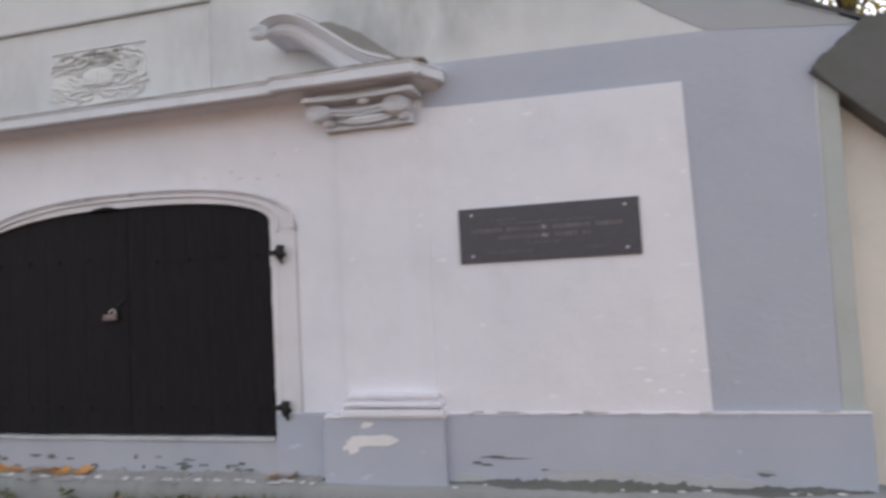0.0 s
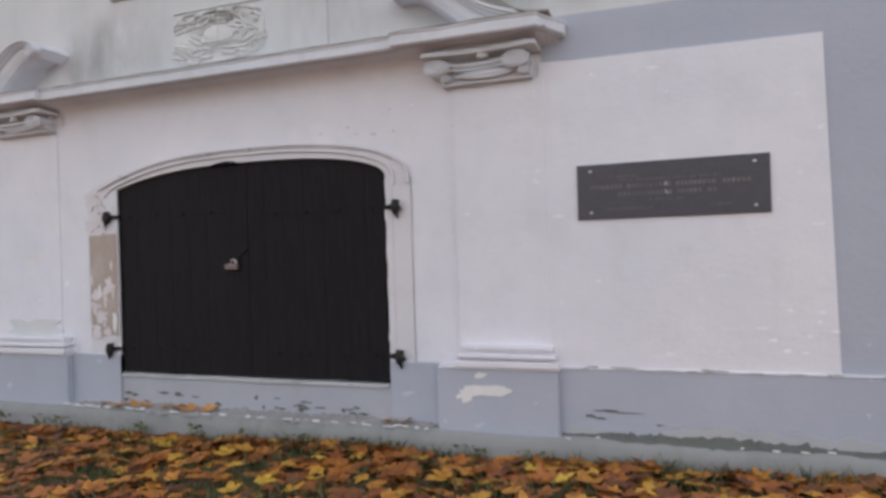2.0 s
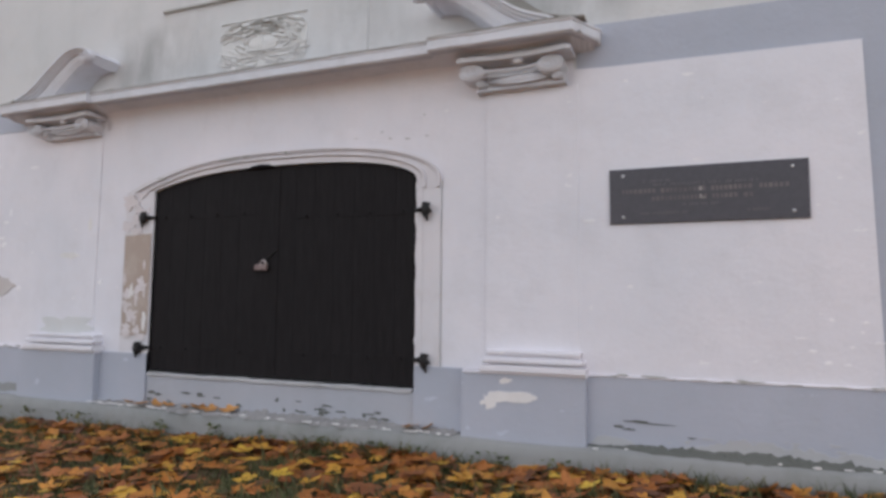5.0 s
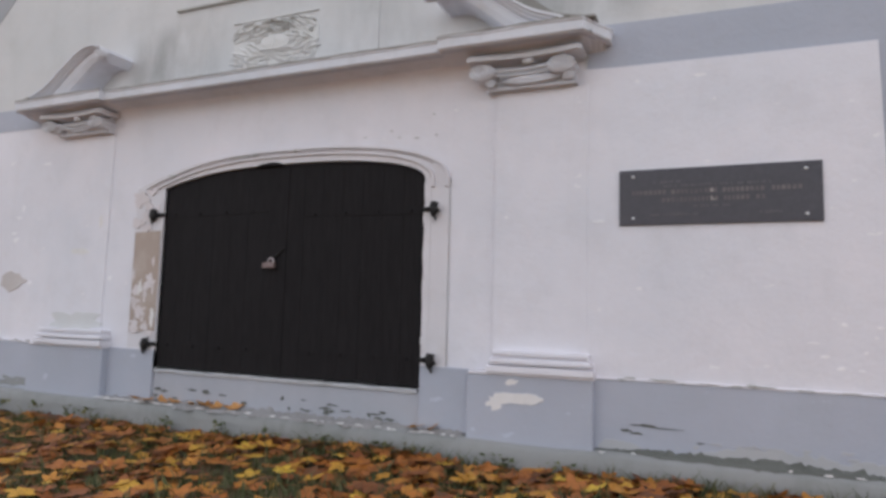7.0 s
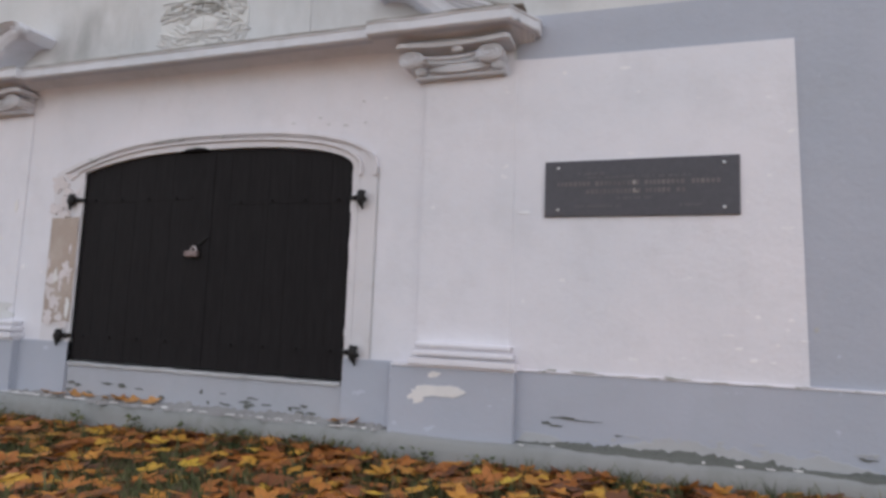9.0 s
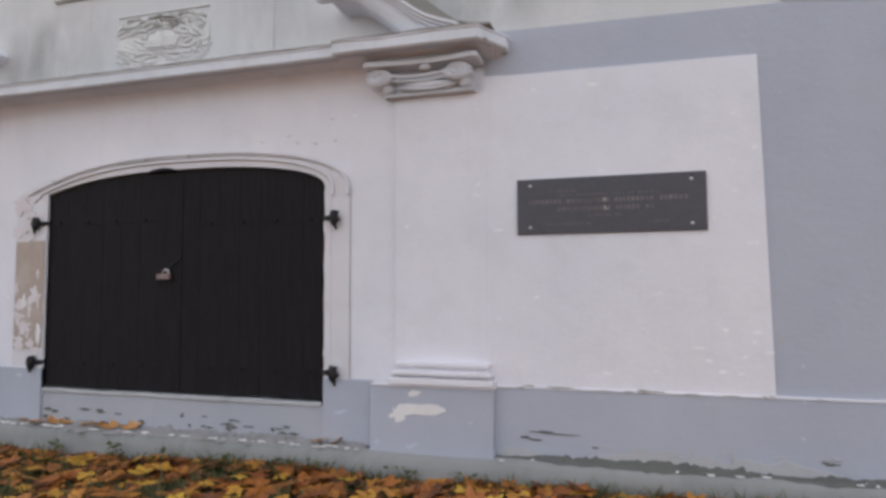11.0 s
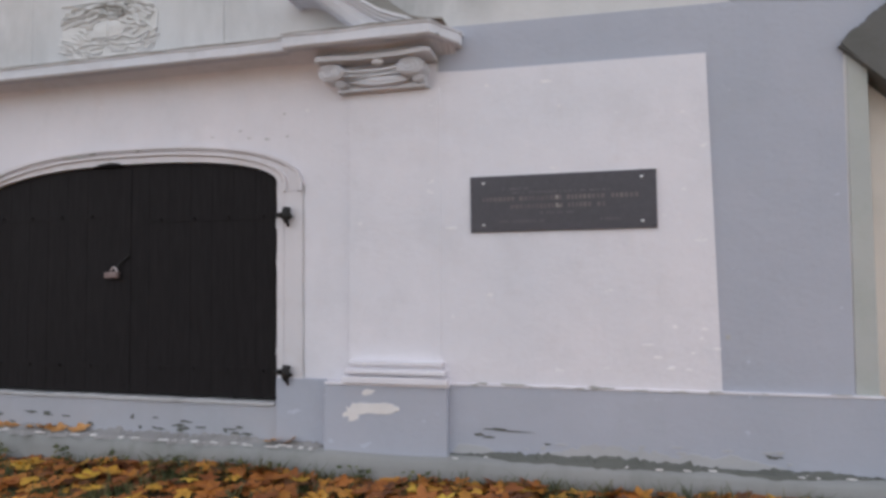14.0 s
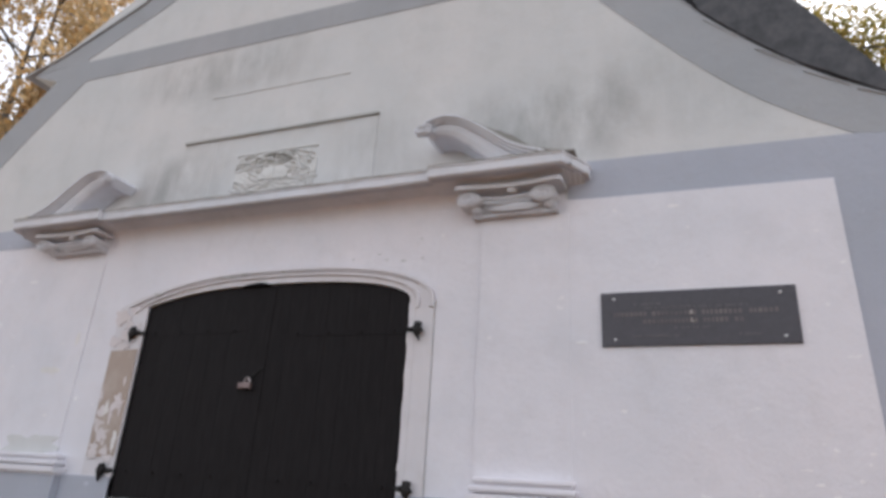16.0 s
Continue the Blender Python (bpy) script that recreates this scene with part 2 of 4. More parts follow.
def blob(cx, cz, rx, rz, y0, y1, seed, n=26, rough=0.35, bm=None):
    """An uneven flat flake standing on a wall."""
    pts = []
    y0 -= 0.002 * ((seed * 0.618 + cx * 3.1) % 1.0)
    for i in range(n):
        a = 2 * math.pi * i / n
        k = max(0.2, 1 + rough * 2 * (noise.noise((math.cos(a) * 1.7 + seed * 7.1, math.sin(a) * 1.7, seed * 3.3)) + 0.5 * noise.noise((math.cos(a) * 5 + seed, math.sin(a) * 5, seed))))
        pts.append((cx + rx * k * math.cos(a), cz + rz * k * math.sin(a)))
    own = bmesh.new()
    mid = own.verts.new((cx, y0, cz))
    rim = [own.verts.new((x, y0 + 0.0006, z)) for x, z in pts]
    foot = [own.verts.new((cx + (x - cx) * 1.02, y1, cz + (z - cz) * 1.02)) for x, z in pts]
    for i in range(n):
        q = (i + 1) % n
        own.faces.new((mid, rim[i], rim[q]))
        own.faces.new((rim[i], foot[i], foot[q], rim[q]))
    return merge(bm, own)


def tube(points, radius, bm=None, sides=8):
    """A round bar along points; radius may be one number or one for each point."""
    own = bmesh.new()
    rings = []
    pts = [Vector(p) for p in points]
    for i, p in enumerate(pts):
        d = (pts[min(i + 1, len(pts) - 1)] - pts[max(i - 1, 0)]).normalized()
        u = d.orthogonal().normalized() if abs(d.z) > 0.9 else d.cross(Vector((0, 0, 1))).normalized()
        w = d.cross(u)
        r = radius if isinstance(radius, (int, float)) else radius[i]
        rings.append([own.verts.new(p + r * (u * math.cos(2 * math.pi * k / sides) + w * math.sin(2 * math.pi * k / sides))) for k in range(sides)])
    for a, b in zip(rings, rings[1:]):
        for k in range(sides):
            own.faces.new((a[k], a[(k + 1) % sides], b[(k + 1) % sides], b[k]))
    own.faces.new(rings[0][::-1])
    own.faces.new(rings[-1])
    return merge(bm, own)


# ---- plan of the front, in metres ----
DOOR_L, DOOR_R = -1.28, 1.25  # opening
SILL, SPRING, CROWN_Z = 0.499, 2.01, 2.21
PLINTH_Z, FOOT_Z = 0.648, 0.215
WHITE_R, WHITE_T = 4.07, 2.665
BAND_T = 2.965
CORNER = 4.92
LEFT_END = -4.98


def arch(x0, x1, spring, crown, n=24, lift=0.056):
    """A flattened arch: it meets the left jamb at a sharp angle and rounds into the right one."""
    out = []
    mid = (x0 + x1) / 2
    for i in range(n + 1):
        a = math.pi * (1 - i / n)
        c, s = math.cos(a), math.sin(a)
        if c < 0:
            x = mid + (x1 - x0) / 2 * c
            out.append((x, spring + lift + (crown - spring - lift) * (1 - abs(c) ** 2.6)))
        else:
            x = mid + (x1 - x0) / 2 * c ** 0.8
            out.append((x, spring + (crown - spring) * abs(s) ** 0.9))
    return out


def smooth_line(pts, n=20):
    """Points along a smooth line through a few given ones, in (x, z)."""
    p = [Vector((x, 0, z)) for x, z in pts]
    p = [2 * p[0] - p[1]] + p + [2 * p[-1] - p[-2]]
    out = []
    for i in range(1, len(p) - 2):
        for k in range(n):
            t = k / n
            a, b, c, d = p[i - 1 : i + 3]
            q = 0.5 * (2 * b + (c - a) * t + (2 * a - 5 * b + 4 * c - d) * t * t + (3 * b - a - 3 * c + d) * t ** 3)
            out.append((q.x, q.z))
    out.append((p[-2].x, p[-2].z))
    return out


R_OUT = smooth_line([(5.09, 2.88), (4.41, 3.245), (3.94, 3.58), (3.41, 4.118), (3.05, 4.65), (2.94, 4.85)], 8)
R_IN = smooth_line([(4.23, 2.967), (3.893, 3.189), (3.575, 3.448), (3.23, 3.806), (2.743, 4.368), (2.45, 4.77)], 8)
L_OUT = smooth_line([(-5.4, 3.02), (-4.80, 3.50), (-4.17, 4.18), (-3.80, 4.55), (-3.56, 4.79), (-3.48, 4.87)], 8)
L_IN = smooth_line([(-4.85, 2.967), (-4.45, 3.30), (-3.94, 3.85), (-3.55, 4.25), (-3.10, 4.68), (-2.99, 4.79)], 8)
PEAK = (-0.25, 7.3)

# ---- facade wall ----
bm = bmesh.new()
prism([(LEFT_END, -0.3), (DOOR_L, -0.3), (DOOR_L, 2.60), (LEFT_END, 2.60)], 0.0, 0.55, bm)
prism([(DOOR_R, -0.3), (CORNER, -0.3), (CORNER, 2.60), (DOOR_R, 2.60)], 0.0, 0.55, bm)
over = arch(DOOR_L, DOOR_R, SPRING, CROWN_Z)
for (xa, za), (xb, zb) in zip(over, over[1:]):
    prism([(xa, za), (xb, zb), (xb, 2.60), (xa, 2.60)], 0.0, 0.55, bm)
edge_l = [(LEFT_END, 2.60), (-5.0, 2.9)] + L_OUT + [(-3.9, 5.02), PEAK]
edge_r = [(CORNER, 2.60), (CORNER + 0.08, 2.74)] + R_OUT + [(3.15, 4.95), PEAK]
levels = sorted({round(z, 3) for _, z in edge_l + edge_r})
for za, zb in zip(levels, levels[1:]):
    left = [float(np.interp(z, [p[1] for p in edge_l], [p[0] for p in edge_l])) for z in (za, zb)]
    right = [float(np.interp(z, [p[1] for p in edge_r], [p[0] for p in edge_r])) for z in (za, zb)]
    prism([(left[0], za), (right[0], za), (right[1], zb), (left[1] - 0.0, zb)], 0.0, 0.55, bm)
facade = link("wall_front", bm, GABLE)
tagged(facade, "weathered pale render gable wall with stains and rain streaks", "wall", kind="structure")

# white painted field between plinth and band, each side, and over the door
bm = bmesh.new()
white_l = [(LEFT_END + 0.75, PLINTH_Z), (-1.6, PLINTH_Z), (-1.6, WHITE_T + 0.12), (LEFT_END + 0.75, WHITE_T + 0.12)]
prism(white_l, -0.004, 0.001, bm)
over = arch(-1.45, 1.40, 2.0, 2.26)
over = [(-1.6, 2.0)] + over + [(1.5, 2.0)]
for (xa, za), (xb, zb) in zip(over, over[1:]):
    prism([(xa, za), (xb, zb), (xb, WHITE_T + 0.12), (xa, WHITE_T + 0.12)], -0.004, 0.001, bm)
prism([(WHITE_R + 0.04, PLINTH_Z), (WHITE_R, WHITE_T), (2.6, WHITE_T + 0.02), (2.40, WHITE_T + 0.03), (2.40, PLINTH_Z)], -0.024, 0.001, bm)
prism([(1.5, PLINTH_Z), (2.40, PLINTH_Z), (2.40, WHITE_T + 0.1), (1.5, WHITE_T + 0.1)], -0.004, 0.001, bm)
tagged(link("trim_white_field", bm, WHITE), "pinkish white painted wall field with small flakes", "wall paint", kind="structure")

bm = bmesh.new()
prism([(2.42, WHITE_T + 0.03), (WHITE_R, WHITE_T), (CORNER - 0.12, WHITE_T), (CORNER + 0.02, WHITE_T + 0.02), (CORNER + 0.08, 2.745), (5.08, 2.875), (4.23, BAND_T), (2.42, BAND_T + 0.03)], -0.008, 0.001, bm)
prism([(WHITE_R + 0.04, PLINTH_Z + 0.005), (CORNER - 0.12, PLINTH_Z + 0.005), (CORNER - 0.12, WHITE_T), (WHITE_R, WHITE_T)], -0.008, 0.001, bm)
prism([(LEFT_END, WHITE_T + 0.12), (-2.5, WHITE_T + 0.1), (-2.5, BAND_T + 0.03), (LEFT_END, BAND_T + 0.03)], -0.008, 0.001, bm)
prism([(LEFT_END, PLINTH_Z + 0.005), (LEFT_END + 0.75, PLINTH_Z + 0.005), (LEFT_END + 0.75, WHITE_T + 0.12), (LEFT_END, WHITE_T + 0.12)], -0.008, 0.001, bm)
tagged(link("trim_blue_band", bm, BLUE), "blue-grey painted border band round the white field", "wall paint", kind="structure")

bm = bmesh.new()
ribbon(R_OUT, R_IN, -0.006, 0.001, bm)
ribbon(L_OUT, L_IN, -0.006, 0.001, bm)
prism([(-2.99, 4.79), (2.45, 4.77), (2.94, 4.85), (3.0, 5.00), (-3.05, 5.06), (-3.48, 4.87)], -0.007, 0.001, bm)
prism([(-3.47, 4.88), (-3.0, 4.90), (-3.05, 5.10), (-3.88, 5.02)], -0.0075, 0.001, bm)
ribbon([(-3.9, 5.03), (-2.4, 5.68), PEAK], [(-3.05, 5.10), (-2.0, 5.60), (PEAK[0], 6.85)], -0.006, 0.001, bm)
ribbon([(3.12, 4.96), PEAK], [(2.6, 5.02), (PEAK[0], 6.85)], -0.006, 0.001, bm)
tagged(link("trim_gable_band", bm, GREYBAND), "faded grey band along the curved gable edge", "wall paint", kind="structure")
# Narrow strip whose grey-green colour paints in the shade at the wall's end
tagged(link("trim_corner", prism([(CORNER - 0.12, 0.1), (CORNER, 0.1), (CORNER, 2.5), (CORNER - 0.1, WHITE_T)], -0.006, 0.05), CORNER_SHADE), "greenish grey edge of the house corner, shade put into its colour", "wall corner", kind="structure")

# plinth, footing and door step
plinth = thing("plinth", "blue-grey painted plinth with chipped lower edge", "plinth", kind="structure")
for x0, x1 in ((LEFT_END, -2.78), (2.47, CORNER + 0.02)):
    part("plinth_face", box(x0, x1, -0.035, 0.01, FOOT_Z - 0.03, PLINTH_Z, 0.006), BLUE, plinth)
    part("plinth_cap", box(x0, x1, -0.042, 0.01, PLINTH_Z, PLINTH_Z + 0.014, 0.005), WHITE, plinth, "thin white painted top edge")
for x0, x1 in ((-1.86, DOOR_L), (DOOR_R, 1.62)):
    part("plinth_face", box(x0, x1, -0.03, 0.01, FOOT_Z - 0.03, PLINTH_Z if x0 < 0 else PLINTH_Z + 0.01, 0.006), BLUE, plinth)
footing = thing("footing", "pale grey concrete footing strip with worn top edge", "footing", kind="structure")
bm = bmesh.new()
n = 90
for i in range(n):
    xa, xb = LEFT_END + (CORNER + 0.1 - LEFT_END) * i / n, LEFT_END + (CORNER + 0.1 - LEFT_END) * (i + 1) / n
    ring = []
    for x in (xa, xb):
        w = 0.012 * noise.noise((x * 2.1, 3, 1)) + 0.008 * noise.noise((x * 9, 5, 1))
        ring.append([(x, -0.165 + w, -0.3), (x, -0.155 + w, 0.12), (x, -0.148 + w, FOOT_Z - 0.03 + w), (x, -0.13 + w, FOOT_Z - 0.008 + w), (x, 0.10, FOOT_Z + 0.004)])
    va, vb = ([bm.verts.new(p) for p in r] for r in ring)
    for k in range(4):
        bm.faces.new((va[k], vb[k], vb[k + 1], va[k + 1]))
bmesh.ops.remove_doubles(bm, verts=bm.verts[:], dist=0.0005)
part("footing_strip", bm, CONCRETE, footing, smooth=True)
step = thing("door_step", "blue-grey painted wall under the door with a pale worn sill", "door step", kind="structure")
part("step_wall", box(DOOR_L, DOOR_R, -0.008, 0.45, -0.2, SILL - 0.03, 0.006), FADED, step)
bm = box(DOOR_L + 0.002, DOOR_R - 0.02, -0.020, 0.45, SILL - 0.040, SILL - 0.010, 0.007)
bmesh.ops.subdivide_edges(bm, edges=[e for e in bm.edges if e.calc_length() > 1], cuts=70)
for v in bm.verts:
    if v.co.y < 0:
        v.co.y += 0.012 * noise.noise((v.co.x * 4, 0, 1)) + 0.008 * noise.noise((v.co.x * 19, 3, 1))
        v.co.z += 0.008 * noise.noise((v.co.x * 5, 2, 1)) + 0.007 * noise.noise((v.co.x * 23, v.co.z * 40, 1))
part("sill", bm, SILLSTONE, step, "worn pale stone sill", True)

# ---- door surround: two-stepped moulding that follows the arch ----
surround = thing("door_surround", "white painted moulded door surround, chipped and stained", "door frame", kind="structure")


def jamb_line(off_l, off_r, rise, z0):
    return [(DOOR_L - off_l, z0)] + arch(DOOR_L - off_l, DOOR_R + off_r, SPRING, CROWN_Z + rise) + [(DOOR_R + off_r, z0)]


part("outer_moulding", ribbon(jamb_line(0.33, 0.19, 0.115, SILL), jamb_line(0.055, 0.05, 0.05, SILL), -0.015, 0.002), WORN, surround)
part("inner_moulding", ribbon(jamb_line(0.055, 0.05, 0.05, SILL), jamb_line(0.0, 0.0, 0.0, SILL), -0.020, 0.10), WORN, surround)
part("outer_bead", ribbon(jamb_line(0.22, 0.19, 0.115, 1.95)[1:], jamb_line(0.195, 0.168, 0.098, 1.95)[1:], -0.036, -0.013), WORN, surround)
part("outer_fillet", ribbon(jamb_line(0.19, 0.163, 0.094, 1.95)[1:], jamb_line(0.175, 0.150, 0.086, 1.95)[1:], -0.026, -0.013), WORN, surround)
part("inner_bead", ribbon(jamb_line(0.085, 0.075, 0.068, 1.95)[1:], jamb_line(0.056, 0.052, 0.051, 1.95)[1:], -0.038, -0.013), WORN, surround)
part("foot_block", box(DOOR_L - 0.335, DOOR_L, -0.021, 0.002, SILL - 0.02, SILL + 0.16, 0.005), WORN, surround)
part("foot_block", box(DOOR_R, DOOR_R + 0.195, -0.021, 0.002, SILL - 0.02, SILL + 0.16, 0.005), WORN, surround)
part("bare_masonry", prism([(DOOR_L - 0.31 + 0.02 * noise.noise((k * 0.9, 1, 0)), 0.80 + 0.11 * k) for k in range(9)] + [(DOOR_L - 0.012 + 0.012 * noise.noise((k * 1.3, 4, 0)), 1.69 - 0.11 * k) for k in range(9)], -0.0255, -0.012), BRICK, surround, "bare tan masonry where the render fell off")
bm = bmesh.new()
for k in range(15):
    z = 0.78 + 0.5 * (k / 14) ** 1.6
    blob(DOOR_L - random.choice((0.27, 0.24, 0.16, 0.08)) + random.uniform(-0.03, 0.03), z, random.uniform(0.015, 0.05), random.uniform(0.015, 0.045), -0.0285, -0.024, k * 1.7 + 2, 16, 0.5, bm)
for x, z, rx, rz in ((0.075, 1.42, 0.012, 0.03), (0.060, 1.20, 0.010, 0.05), (0.295, 1.30, 0.012, 0.05)):
    blob(DOOR_L - x, z, rx, rz, -0.0285, -0.024, x * 9 + z, 18, 0.5, bm)
part("plaster_remnant", bm, PINKISH, surround, "pinkish remnants of plaster on the bare masonry")
for i in range(9):
    part("rough_render", blob(DOOR_L - 0.05 - 0.25 * random.random(), 1.72 + 0.04 * i, 0.03 + 0.05 * random.random(), 0.02 + 0.03 * random.random(), -0.0265, -0.013, i + 70, 22, 0.45), PINKISH, surround)
for i in range(2):
    part("flake", blob(DOOR_L - 0.05 - 0.16 * (i == 1), 0.88 + 0.27 * i + 0.06 * random.random(), 0.014 + 0.01 * random.random(), 0.03 + 0.05 * random.random(), -0.0285, -0.024, i + 40, 22, 0.3), PATCH, surround)
# Brown ribbons: dirt in the grooves, and the beads' shade painted with it
part("dirt_shade_line", ribbon(jamb_line(0.172, 0.147, 0.085, SILL + 1.45)[3:-4], jamb_line(0.160, 0.138, 0.079, SILL + 1.45)[3:-4], -0.0175, -0.012), DIRT_SHADE, surround, "brown dirt and painted bead shade in the groove of the arch")
part("dirt_shade_line", ribbon(jamb_line(0.054, 0.050, 0.0495, SILL + 1.5)[1:-1], jamb_line(0.044, 0.042, 0.0435, SILL + 1.5)[1:-1], -0.0225, -0.016), DIRT_SHADE, surround)
part("raised_strip", box(1.452, 1.80, -0.007, 0.002, PLINTH_Z + 0.01, 2.72, 0.005), WHITE, surround)

# ---- pilasters with pedestal, base and scrolled capital ----
def volute(cx, cz, r, y0, y1, bm, turns=2.3, flip=1):
    """A rolled scroll end: drum with a spiral rib on its face."""
    prism([(cx + r * math.cos(a * math.pi / 10), cz + 0.58 * r * math.sin(a * math.pi / 10)) for a in range(20)], y0, y1, bm, 0.006)
    pts = []
    for i in range(36):
        a = turns * 2 * math.pi * i / 35
        q = r * (0.95 - 0.8 * i / 35)
        pts.append((cx + flip * q * math.cos(a), y0 - 0.004, cz + 0.58 * q * math.sin(a)))
    tube(pts, 0.008, bm, 6)


def pilaster(shaft, base, ped, cap, volutes, z_low, face):
    """Spans are (x0, x1). The lower half of the capital starts at z_low, its large scrolls hang under the abacus."""
    p = thing("pilaster", "white painted pilaster with scrolled capital on a blue-grey pedestal", "pilaster", "pilasters beside the door")
    part("pedestal", box(*ped, -0.095, 0.01, FOOT_Z - 0.02, PLINTH_Z - 0.01, 0.012), BLUE, p, "blue-grey painted pedestal with flaking paint")
    part("pedestal_cap", box(ped[0] + 0.01, ped[1] + 0.01, -0.103, 0.01, PLINTH_Z - 0.01, PLINTH_Z + 0.010, 0.006), WHITE, p)
    part("base_plinth", box(*base, -0.132, 0.01, PLINTH_Z + 0.010, PLINTH_Z + 0.052, 0.006), WHITE, p)
    part("base_neck", box(base[0] + 0.045, base[1] - 0.045, -0.070, 0.01, PLINTH_Z + 0.050, PLINTH_Z + 0.130, 0.004), WHITE, p)
    part("base_torus", box(base[0] + 0.015, base[1] - 0.015, -0.122, 0.01, PLINTH_Z + 0.066, PLINTH_Z + 0.100, 0.016, None, 4), WHITE, p)
    part("base_fillet", box(base[0] + 0.035, base[1] - 0.035, -0.100, 0.01, PLINTH_Z + 0.122, PLINTH_Z + 0.150, 0.008, None, 3), WHITE, p)
    part("shaft", box(*shaft, face, 0.01, PLINTH_Z + 0.142, z_low, 0.005), WHITE, p)
    x0, x1 = cap
    mid = (x0 + x1) / 2
    cap_body = part("capital", box(x0 + 0.02, x1 - 0.02, -0.062, 0.01, z_low, 2.775, 0.010), STONE, p, "grey scrolled stone capital")
    part("astragal", tube([(x0 + 0.01, 0.0, z_low + 0.008), (x0 + 0.01, -0.082, z_low + 0.008), (x0 + 0.03, -0.090, z_low + 0.008), (x1 - 0.03, -0.090, z_low + 0.008), (x1 - 0.01, -0.082, z_low + 0.008), (x1 - 0.01, 0.0, z_low + 0.008)], 0.008, None, 8), STONE, p, "", True)
    for cx, flip in zip(volutes, (-1, 1)):
        bm = bmesh.new()
        volute(cx, 2.708, 0.094, -0.165, 0.0, bm, 2.2, flip)
        part("volute", bm, STONE, cap_body)
    for cx, flip in ((x0 + 0.045, -1), (x1 - 0.055, 1)):
        bm = bmesh.new()
        volute(cx, z_low + 0.048, 0.040, -0.118, 0.0, bm, 1.5, flip)
        part("small_scroll", bm, STONE, cap_body)
    va, vb = volutes[0] + 0.06, volutes[1] - 0.06
    bm = bmesh.new()
    for y, z, sag, r in ((-0.150, 2.716, 0.016, 0.011), (-0.132, 2.690, 0.018, 0.008)):
        tube([(va + (vb - va) * i / 16, y, z - sag * math.sin(math.pi * i / 16)) for i in range(17)], r, bm, 8)
    part("swag", bm, STONE, cap_body, "", True)
    bm = bmesh.new()
    bmesh.ops.create_uvsphere(bm, u_segments=24, v_segments=12, radius=1)
    for v in bm.verts:
        v.co = Vector((mid + v.co.x * 0.205, -0.060 + v.co.y * 0.072, z_low + 0.073 + v.co.z * 0.040 - 0.012 * (1 - v.co.x * v.co.x)))
    part("echinus", bm, STONE, cap_body, "", True)
    bm = tube([(mid - 0.215 + 0.43 * i / 18, -0.095 - 0.03 * math.sin(math.pi * i / 18), z_low + 0.062 - 0.034 * math.sin(math.pi * i / 18)) for i in range(19)], 0.008, None, 8)
    part("egg_rim", bm, STONE, cap_body, "", True)
    bm = bmesh.new()
    bmesh.ops.create_uvsphere(bm, u_segments=14, v_segments=8, radius=1)
    for v in bm.verts:
        v.co = Vector((mid + v.co.x * 0.045, -0.150 + v.co.y * 0.03, 2.752 + v.co.z * 0.022))
    part("flower", bm, STONE, cap_body, "", True)
    part("abacus_block", box(x0 - 0.03, x1 - 0.01, -0.165, 0.01, 2.795, 2.848, 0.006), GRIME_SHADE, p)
    rim = [(x0 - 0.10, -0.215), (x0 - 0.06, -0.235)] + [(x0 - 0.06 + (x1 - x0 + 0.08) * k / 12, -0.235 + 0.045 * math.sin(math.pi * k / 12)) for k in range(1, 12)] + [(x1 + 0.02, -0.235), (x1 + 0.05, -0.215), (x1 + 0.05, 0.01), (x0 - 0.10, 0.01)]
    bm = bmesh.new()
    low, top = ([bm.verts.new((x, y, z)) for x, y in rim] for z in (2.768, 2.797))
    bm.faces.new(low[::-1])
    bm.faces.new(top)
    for k in range(len(rim)):
        q = (k + 1) % len(rim)
        bm.faces.new((low[k], low[q], top[q], top[k]))
    part("abacus", bm, STONE, p)
    return p


PIL_R, PIL_L = 2.115, -2.31
pr = pilaster((1.785, 2.43), (1.775, 2.485), (1.632, 2.475), (1.725, 2.365), (1.720, 2.268), 2.588, -0.030)
pl = pilaster((-2.68, -1.95), (-2.69, -1.80), (-2.79, -1.815), (-2.63, -1.96), (-2.665, -2.055), 2.620, -0.014)
part("bare_patch", blob(PIL_R - 0.12, 0.495, 0.16, 0.036, -0.0995, -0.09, 11, 40, 0.3, blob(PIL_R - 0.285, 0.462, 0.048, 0.05, -0.0985, -0.09, 4, 24, 0.4)), PATCH, pr, "bare pale plaster patch")
part("bare_patch", blob(PIL_R - 0.17, 0.60, 0.035, 0.02, -0.0995, -0.09, 5, 18), PATCH, pr)
part("base_damage", blob(PIL_L + 0.02, 0.875, 0.33, 0.085, -0.019, -0.008, 21, 30, 0.3), GABLE, pl, "grey patched plaster above the base")

# ---- cornice ----
cornice = thing("cornice", "grey weathered stone cornice over the portal, dirt and painted shade underneath", "cornice", kind="structure")


